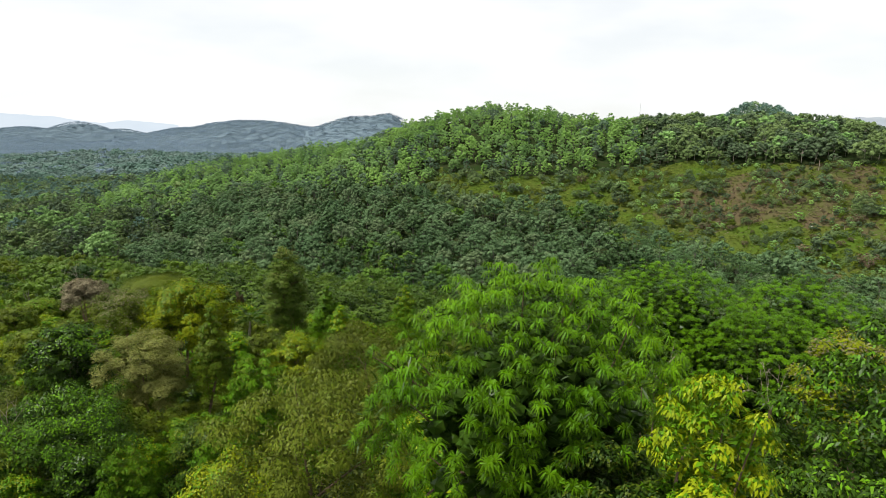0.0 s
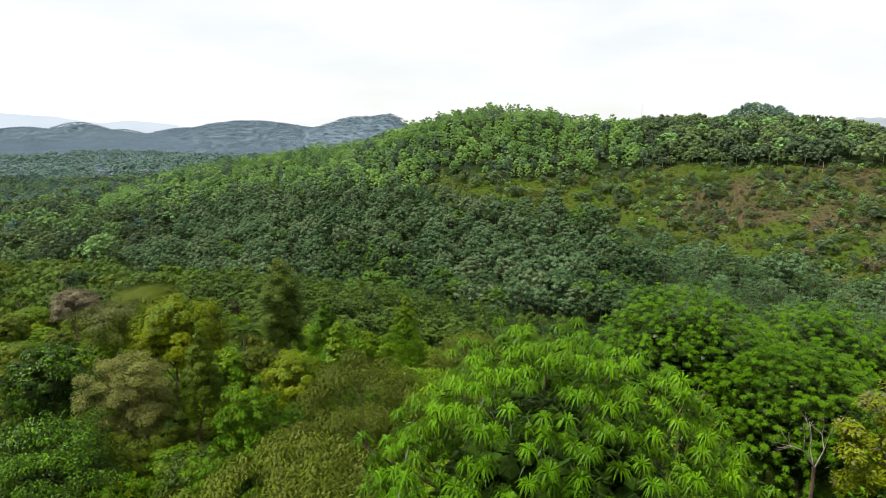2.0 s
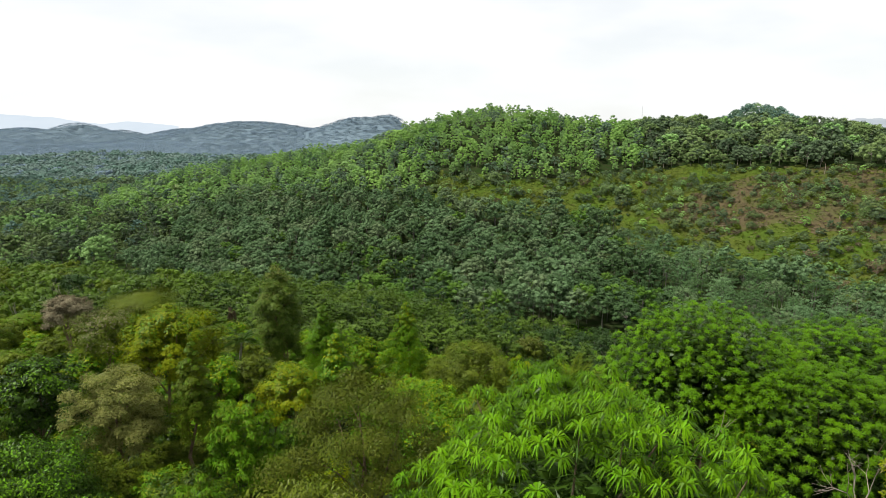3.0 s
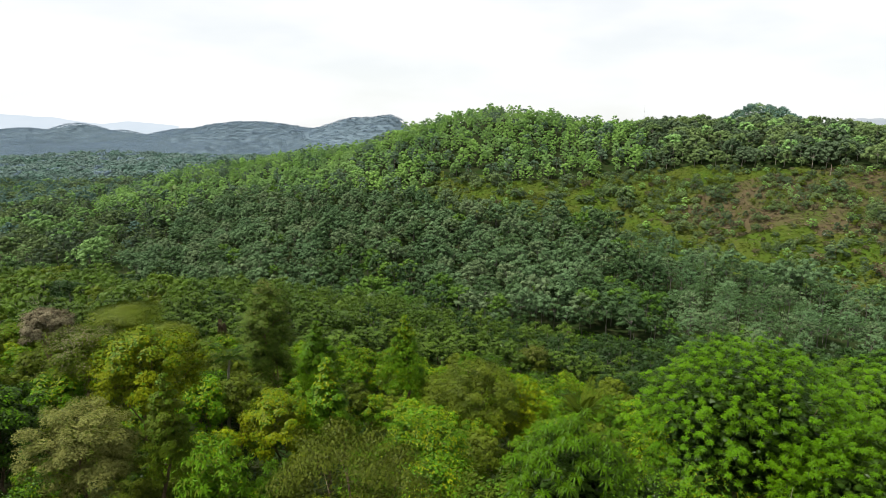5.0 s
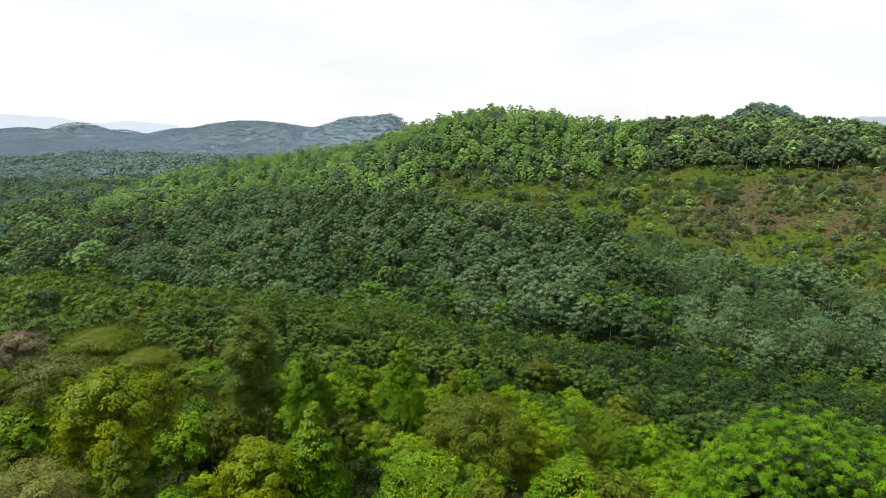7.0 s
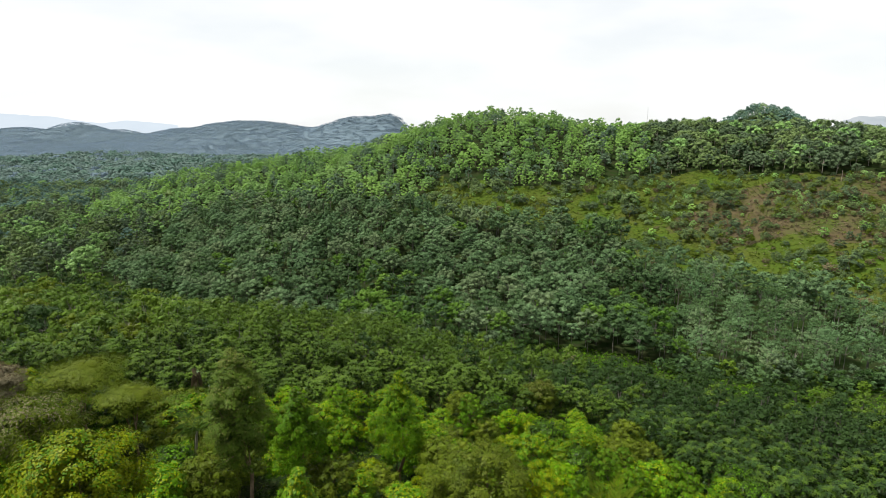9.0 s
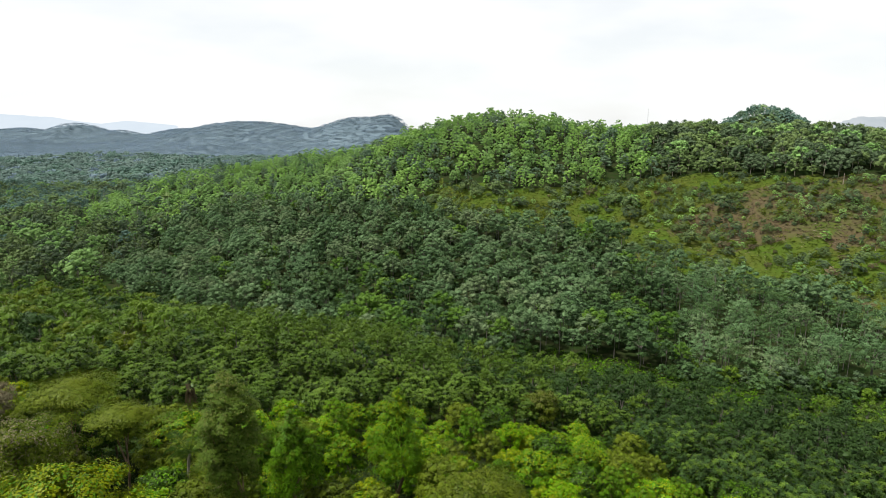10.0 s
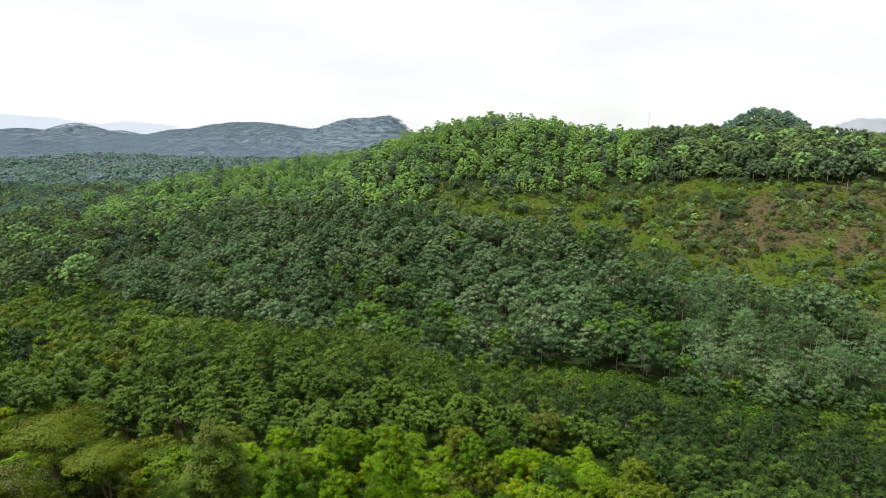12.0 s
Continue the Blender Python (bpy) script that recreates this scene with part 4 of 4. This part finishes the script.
def palm(name, x, y, top, length, count, seed, label, mat, sag=0.5, bark=None, spread=1.0, rise=0.9):
    rng = np.random.default_rng(seed)
    ground = float(land(x, y)) - 0.1
    tall = max(top - ground - length * 0.3, 0.6)
    root = tagged(new(name), label, "palm")
    root.location = (x, y, ground)
    rings = [tube((0.02 * i * i, 0, tall * i / 5), (0.02 * (i + 1) ** 2, 0, tall * (i + 1) / 5), 0.17 - 0.012 * i, 0.155 - 0.012 * i, 7) for i in range(5)]
    part("trunk", mesh_of("trunk", np.concatenate(rings), 4, [bark or BARK]), root)
    for k in range(count):
        a, g = k * 2.4 + rng.normal(0, 0.2), sag * rng.uniform(0.3, 1.6)
        f = frond(length * rng.uniform(0.8, 1.1), rng, g, length * 0.28, 0.4 if y < 60 else 1.0)
        lift = rise * (1 - k / count)
        f = np.stack([f[..., 0] * math.cos(a) - f[..., 1] * math.sin(a), f[..., 0] * math.sin(a) + f[..., 1] * math.cos(a), f[..., 2] + lift * np.hypot(f[..., 0], f[..., 1])], -1)
        f = f * np.array([spread, spread, 1.0])
        part("frond", mesh_of("frond", f + np.array([0.5, 0, tall]), 4, [mat]), root)
    return root


palm("palm", 9.0, 46.2, 22.2, 1.9, 20, 51, "feathery palm with upright green fronds", MOSS, 0.4, BARK_BROWN, rise=1.9)
palm("dead_palm", -26.2, 72.8, 19.7, 2.3, 14, 52, "dead palm with brown hanging fronds", DRY, 1.6, BARK_BROWN, 0.38)
palm("palm", -20.2, 58.5, 21.6, 2.4, 11, 53, "dark green palm among shrubs", DEEP, 0.7)
palm("palm", -111.5, 235, -13.5, 4.2, 13, 54, "coconut palm standing above the plantation", RIDGE_A, 0.7)
palm("palm", -92, 214, -15.0, 3.8, 12, 55, "coconut palm at the plantation's edge", RIDGE_A, 0.7)
for k, (x, y) in enumerate([(-168, 352), (-176, 358), (-160, 362), (-186, 349), (-300, 410), (-312, 402), (-288, 420), (-330, 425), (-275, 436), (-258, 470), (-350, 396)]):
    palm("coconut_palm", x, y, float(land(x, y)) + 13 + k % 3, 4.6, 11, 60 + k, "tall coconut palm on the wooded plain", RIDGE_B if k % 2 else RIDGE_A, 0.8)

# ---- the rest of the near wood: a few kinds, repeated ----
LIGHT = dict(count=58, per=70, fine=False)
FULL = dict(count=64, per=76)
KINDS = [
    ("fresh_tree", 2.4, 4.2, 7.6, "dome", [FRESH, LIME], "fresh green bushy tree of the wood", (0.34, 0.16), 0.3),
    ("moss_tree", 2.6, 4.2, 7.4, "dome", [MOSS, OLIVE], "dull olive-green tree of the wood", (0.32, 0.14), 0.4),
    ("deep_tree", 2.3, 4.4, 7.4, "dome", [DEEP, FRESH], "dark green leafy tree of the wood", (0.36, 0.17), 0.4),
    ("lime_shrub", 2.0, 3.4, 6.0, "dome", [LIME, FRESH], "yellow-green tall shrub of the wood", (0.32, 0.15), 0.4),
    ("slender_tree", 1.6, 5.6, 8.8, "column", [FRESH, MOSS], "slender green tree with hanging shoots", (0.42, 0.11), 0.7),
    ("spreading_tree", 2.8, 3.2, 7.4, "flat", [MOSS, FRESH], "spreading tree with layered green foliage", (0.36, 0.15), 0.2),
    ("ferny_tree", 2.1, 4.4, 7.2, "dome", [FERNY, LIME], "feathery bright green tree of the wood", (0.38, 0.1), 0.5)]
protos = {}
for grade, size_of, boost in (("near", FULL, 0.46), ("far", LIGHT, 0.55)):
    for k, (name, half, deep, tall, shape, mats, label, leaf, droop) in enumerate(KINDS):
        x, y = (-62 + 5 * k, -14) if grade == "near" else (-62 + 5 * k, -20)
        protos[grade, k] = tree(name, x, y, float(land(x, y)) + tall, half, deep, shape, mats, label, seed=80 + k, leaf=(leaf[0] * boost, leaf[1] * boost * 1.25), droop=droop,
                                group="trees of the near wood", limbs=5, **size_of)
rng = np.random.default_rng(91)
wx, wy = scatter(WOOD, 4.3, 92, 0.45)
for x, y in zip(wx, wy):
    if abs(x) > 0.80 * (y + 6) + 4 or y < 4 or y < -0.25 * abs(x) + 7:
        continue
    gap = min(math.hypot(x - hx0, y - hy0) for hx0, hy0 in HEROES)
    if gap < 2.2:
        continue
    if x > 12 and y > 30:
        share = [0.3, 0.12, 0.22, 0.08, 0.12, 0.04, 0.12]
    elif x < -12:
        share = [0.18, 0.24, 0.16, 0.16, 0.08, 0.12, 0.06]
    else:
        share = [0.3, 0.08, 0.1, 0.14, 0.16, 0.02, 0.2]
    kind = rng.choice(7, p=share)
    s = rng.uniform(0.62, 0.98) * (0.78 if y < 20 else 1.0)
    if any(0 < hy0 - y < 10 and abs(hx0 - x * hy0 / y) < 2.6 for hx0, hy0 in HEROES):
        s *= 0.8
    copy_thing(protos["near" if y < 42 else "far", kind], pose(x, y, float(land(x, y)) - 0.15, 0, 0, rng.uniform(0, 360)) @ Matrix.Scale(s, 4))

# a few that close gaps in the canopy
for x, y, kind, s in ((-22.6, 62.5, 1, 0.85), (-24.4, 67.0, 5, 1.05), (-23.2, 66.2, 0, 1.05), (-21.4, 62.0, 1, 1.0), (-21.2, 56.5, 2, 0.9), (7.6, 43.2, 0, 0.95), (9.4, 42.6, 1, 0.95), (-19.5, 60.5, 1, 0.8), (-20.6, 64.0, 2, 0.85), (-16.0, 24.0, 2, 0.7), (-13.5, 29.5, 0, 0.7), (-16.4, 40.2, 1, 0.75), (-9.2, 23.0, 4, 0.75), (-20.5, 40.5, 1, 0.75), (-17.5, 39.5, 2, 0.7), (-21.8, 36.5, 0, 0.7), (-16.0, 37.8, 1, 0.6), (-22.4, 32.6, 2, 0.65), (-18.6, 31.4, 0, 0.55), (-15.4, 32.2, 3, 0.6)):
    copy_thing(protos["near" if y < 42 else "far", kind], pose(x, y, float(land(x, y)) - 0.15, 0, 0, rng.uniform(0, 360)) @ Matrix.Scale(s, 4))

# unseen trees added up the slope behind, closing the wood and cutting low skylight
back = np.random.default_rng(94)
for x, y in zip(wx, wy):
    if y < 3.5 and y > -13 and abs(x) < 24:
        copy_thing(protos["near", int(back.integers(0, 7))], pose(x, y, float(land(x, y)) - 0.15, 0, 0, back.uniform(0, 360)) @ Matrix.Scale(back.uniform(0.55, 0.8), 4))

# undergrowth on the floor of the near wood
ux, uy = scatter(WOOD, 1.75, 93, 0.5)
keep = (np.abs(ux) < 0.85 * (uy + 8) + 4) & (uy > 2)
ux, uy = ux[keep], uy[keep]
uc = np.stack([ux, uy, land(ux, uy) + 0.3], 1)
# only the darker leaf colours, to paint in shade between the crowns
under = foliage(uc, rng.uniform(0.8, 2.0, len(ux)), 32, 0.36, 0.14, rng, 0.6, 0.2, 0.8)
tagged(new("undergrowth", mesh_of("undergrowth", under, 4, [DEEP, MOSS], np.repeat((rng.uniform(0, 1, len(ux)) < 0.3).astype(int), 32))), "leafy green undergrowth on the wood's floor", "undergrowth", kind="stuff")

# ---- young rubber: the nearest rows, tree by tree ----
rubber = []
for k in range(8):
    x, y = -44 + 4 * k, -22
    rubber.append(tree("young_rubber_tree", x, y, float(land(x, y)) + 7.0, 1.6, 5.2, "dome", [YOUNG_C, YOUNG_A] if k > 4 else [YOUNG_A, YOUNG_B] if k % 2 else [YOUNG_B, YOUNG_A], "young rubber tree with dark green leaf tufts" if k > 4 else "young rubber tree with light green leaf tufts",
                       seed=100 + k, count=58, per=16, leaf=(0.42, 0.12), size=0.2, style="umbrella", droop=0.45, tip=0.35, fine=False, group="young rubber rows", bark=BARK_BROWN, limbs=4, up=0.7))
for j in near_young:
    x, y = float(yx[j]), float(yy[j])
    copy_thing(rubber[int(rng.integers(5, 8)) if x > 22 + rng.normal(0, 6) else int(rng.integers(0, 5))], pose(x, y, float(land(x, y)) - 0.1, 0, 0, rng.uniform(0, 360)) @ Matrix.Scale(rng.uniform(0.8, 1.15), 4))

# grass on the valley floor
vx, vy = scatter([(-20, 172), (0, 142), (30, 138), (51, 134), (90, 115), (120, 108), (120, 142), (60, 160), (36, 172), (0, 172)], 1.5, 141, 0.5)
vgrass = foliage(np.stack([vx, vy, land(vx, vy) + 0.05], 1), rng.uniform(0.3, 0.7, len(vx)), 7, 0.6, 0.3, rng, 0.5, 0.0, 0.6, 3, 0.0)
tagged(new("valley_grass", mesh_of("valley_grass", vgrass, 3, [FRESH])), "green grass along the valley floor", "grass", kind="stuff")

# ---- the clearing ----
gxs, gys = scatter(CLEARING, 1.7, 111, 0.5)
tufts = foliage(np.stack([gxs, gys, land(gxs, gys) + 0.1], 1), rng.uniform(0.3, 0.9, len(gxs)), 7, 0.8, 0.4, rng, 1.6, 0.0, 0.5, 3, 0.1)
brown = 0.4 * ripple(gxs, gys, 16, 31) + 0.8 * inside(gxs, gys, FELLED) + rng.normal(0, 0.3, len(gxs))
tagged(new("rough_grass", mesh_of("rough_grass", tufts, 3, [GRASS, DRY], np.repeat((brown > 0.7).astype(int), 7))), "rough yellow-green grass with dry patches", "grass", kind="stuff")


def shrub(name, x, y, half, tall, mats, label, seed, bark=None, per=38):
    return tree(name, x, y, float(land(x, y)) + tall, half, tall * 0.8, "dome", mats, label, "shrub", count=16, per=per, fine=False, leaf=(0.42, 0.25), seed=seed, group="shrubs of the clearing", bark=bark, limbs=6)


shrubs = [shrub("shrub", 108, 238, 2.2, 3.6, [RIDGE_B, RIDGE_A], "dark green shrub in the rough clearing", 121), shrub("shrub", 97, 262, 2.6, 3.2, [RIDGE_A, RIDGE_B], "rounded green shrub in the rough clearing", 122),
          shrub("shrub", 140, 232, 1.6, 4.2, [HILL_A, HILL_B], "light green young tree in the clearing", 123), shrub("bare_shrub", 118, 246, 1.8, 2.8, [DRY, RIDGE_A], "half-bare brown shrub in the clearing", 124, BONE, 14)]
sx, sy = scatter(CLEARING, 4.5, 125, 0.5)
for x, y in zip(sx, sy):
    if x > 0.8 * (y + 12) or (ripple(np.array([x]), np.array([y]), 26, 33)[0] < rng.uniform(-0.9, 0.9)):
        continue
    kind = int(rng.choice(4, p=[0.36, 0.3, 0.14, 0.2]))
    copy_thing(shrubs[kind], pose(x, y, float(land(x, y)) - 0.1, 0, 0, rng.uniform(0, 360)) @ Matrix.Scale(rng.uniform(0.35, 1.0) * (1.9 if rng.uniform() < 0.18 else 0.95), 4))

# a purple-leaved tree on the hill, a rusty one at the valley's edge
tree("purple_tree", -15.2, 344.8, float(land(-15.2, 344.8)) + 7.5, 2.3, 4.6, "dome", [PURPLE, RIDGE_B], "young tree with dull purple-brown leaves", count=24, per=40, fine=False, leaf=(0.42, 0.25), seed=161, limbs=5)
tree("rusty_tree", 28.2, 139.5, float(land(28.2, 139.5)) + 7.0, 1.8, 4.0, "dome", [RUSSET, MOSS], "small tree with rusty withering crown at the valley", count=26, per=44, fine=False, leaf=(0.3, 0.16), seed=162, limbs=5)

# a pale boulder and a lone post in the clearing
stone = tagged(new("boulder"), "pale weathered boulder lying in rough grass", "boulder")
stone.location = (142.2, 227.4, float(land(142.2, 227.4)) + 0.12)
part("rock", mesh_of("rock", np.concatenate([hearts(np.array([[0.0, 0, 0]]), np.array([0.6]), rng, 0.7, 1.0, 0.2), hearts(np.array([[0.5, 0.2, -0.1]]), np.array([0.35]), rng, 0.7, 1.0, 0.2)]), 3, [STONE]), stone)
post = tagged(new("post"), "pale bare wooden post standing in the clearing", "post")
post.location = (165.0, 264.0, float(land(165.0, 264.0)) - 0.1)
part("pole", mesh_of("pole", np.concatenate([tube((0, 0, 0), (0.05, 0, 2.2), 0.16, 0.14), tube((0.05, 0, 2.2), (0, 0.05, 4.6), 0.14, 0.1)]), 4, [BONE]), post)

# brushwood left from felling
bx, by = scatter([(92, 250), (120, 252), (150, 240), (170, 222), (150, 205), (125, 215), (104, 232)], 2.6, 131, 0.5)
sticks = []
for x, y in zip(bx, by):
    if rng.uniform() < 0.55:
        a, z = rng.uniform(0, 6.28), float(land(x, y)) + 0.25
        sticks.append(tube((x, y, z), (x + 1.8 * math.cos(a), y + 1.8 * math.sin(a), z + rng.uniform(-0.2, 0.9)), 0.07, 0.03, 3))
tagged(new("brushwood", mesh_of("brushwood", np.concatenate(sticks), 4, [BONE])), "pale brown cut branches lying on the slope", "brushwood", kind="stuff")

# ---- mast on the ridge ----
mast = tagged(new("radio_mast"), "thin grey lattice radio mast on the ridge", "mast")
mast.location = (142, 442, float(land(142, 442)) - 0.2)
tall = 55.6 - mast.location.z
for k in range(3):
    a = k * 2.094
    part("leg", mesh_of("leg", tube((0.6 * math.cos(a), 0.6 * math.sin(a), 0), (0.15 * math.cos(a), 0.15 * math.sin(a), tall), 0.035, 0.03, 4), 4, [PALE_METAL]), mast)
for k in range(12):
    z, r = tall * k / 12, 0.6 - 0.45 * k / 12
    part("brace", mesh_of("brace", tube((r, 0, z), (-r * 0.5, r * 0.8, z + tall / 12), 0.02, 0.02, 3), 4, [PALE_METAL]), mast)
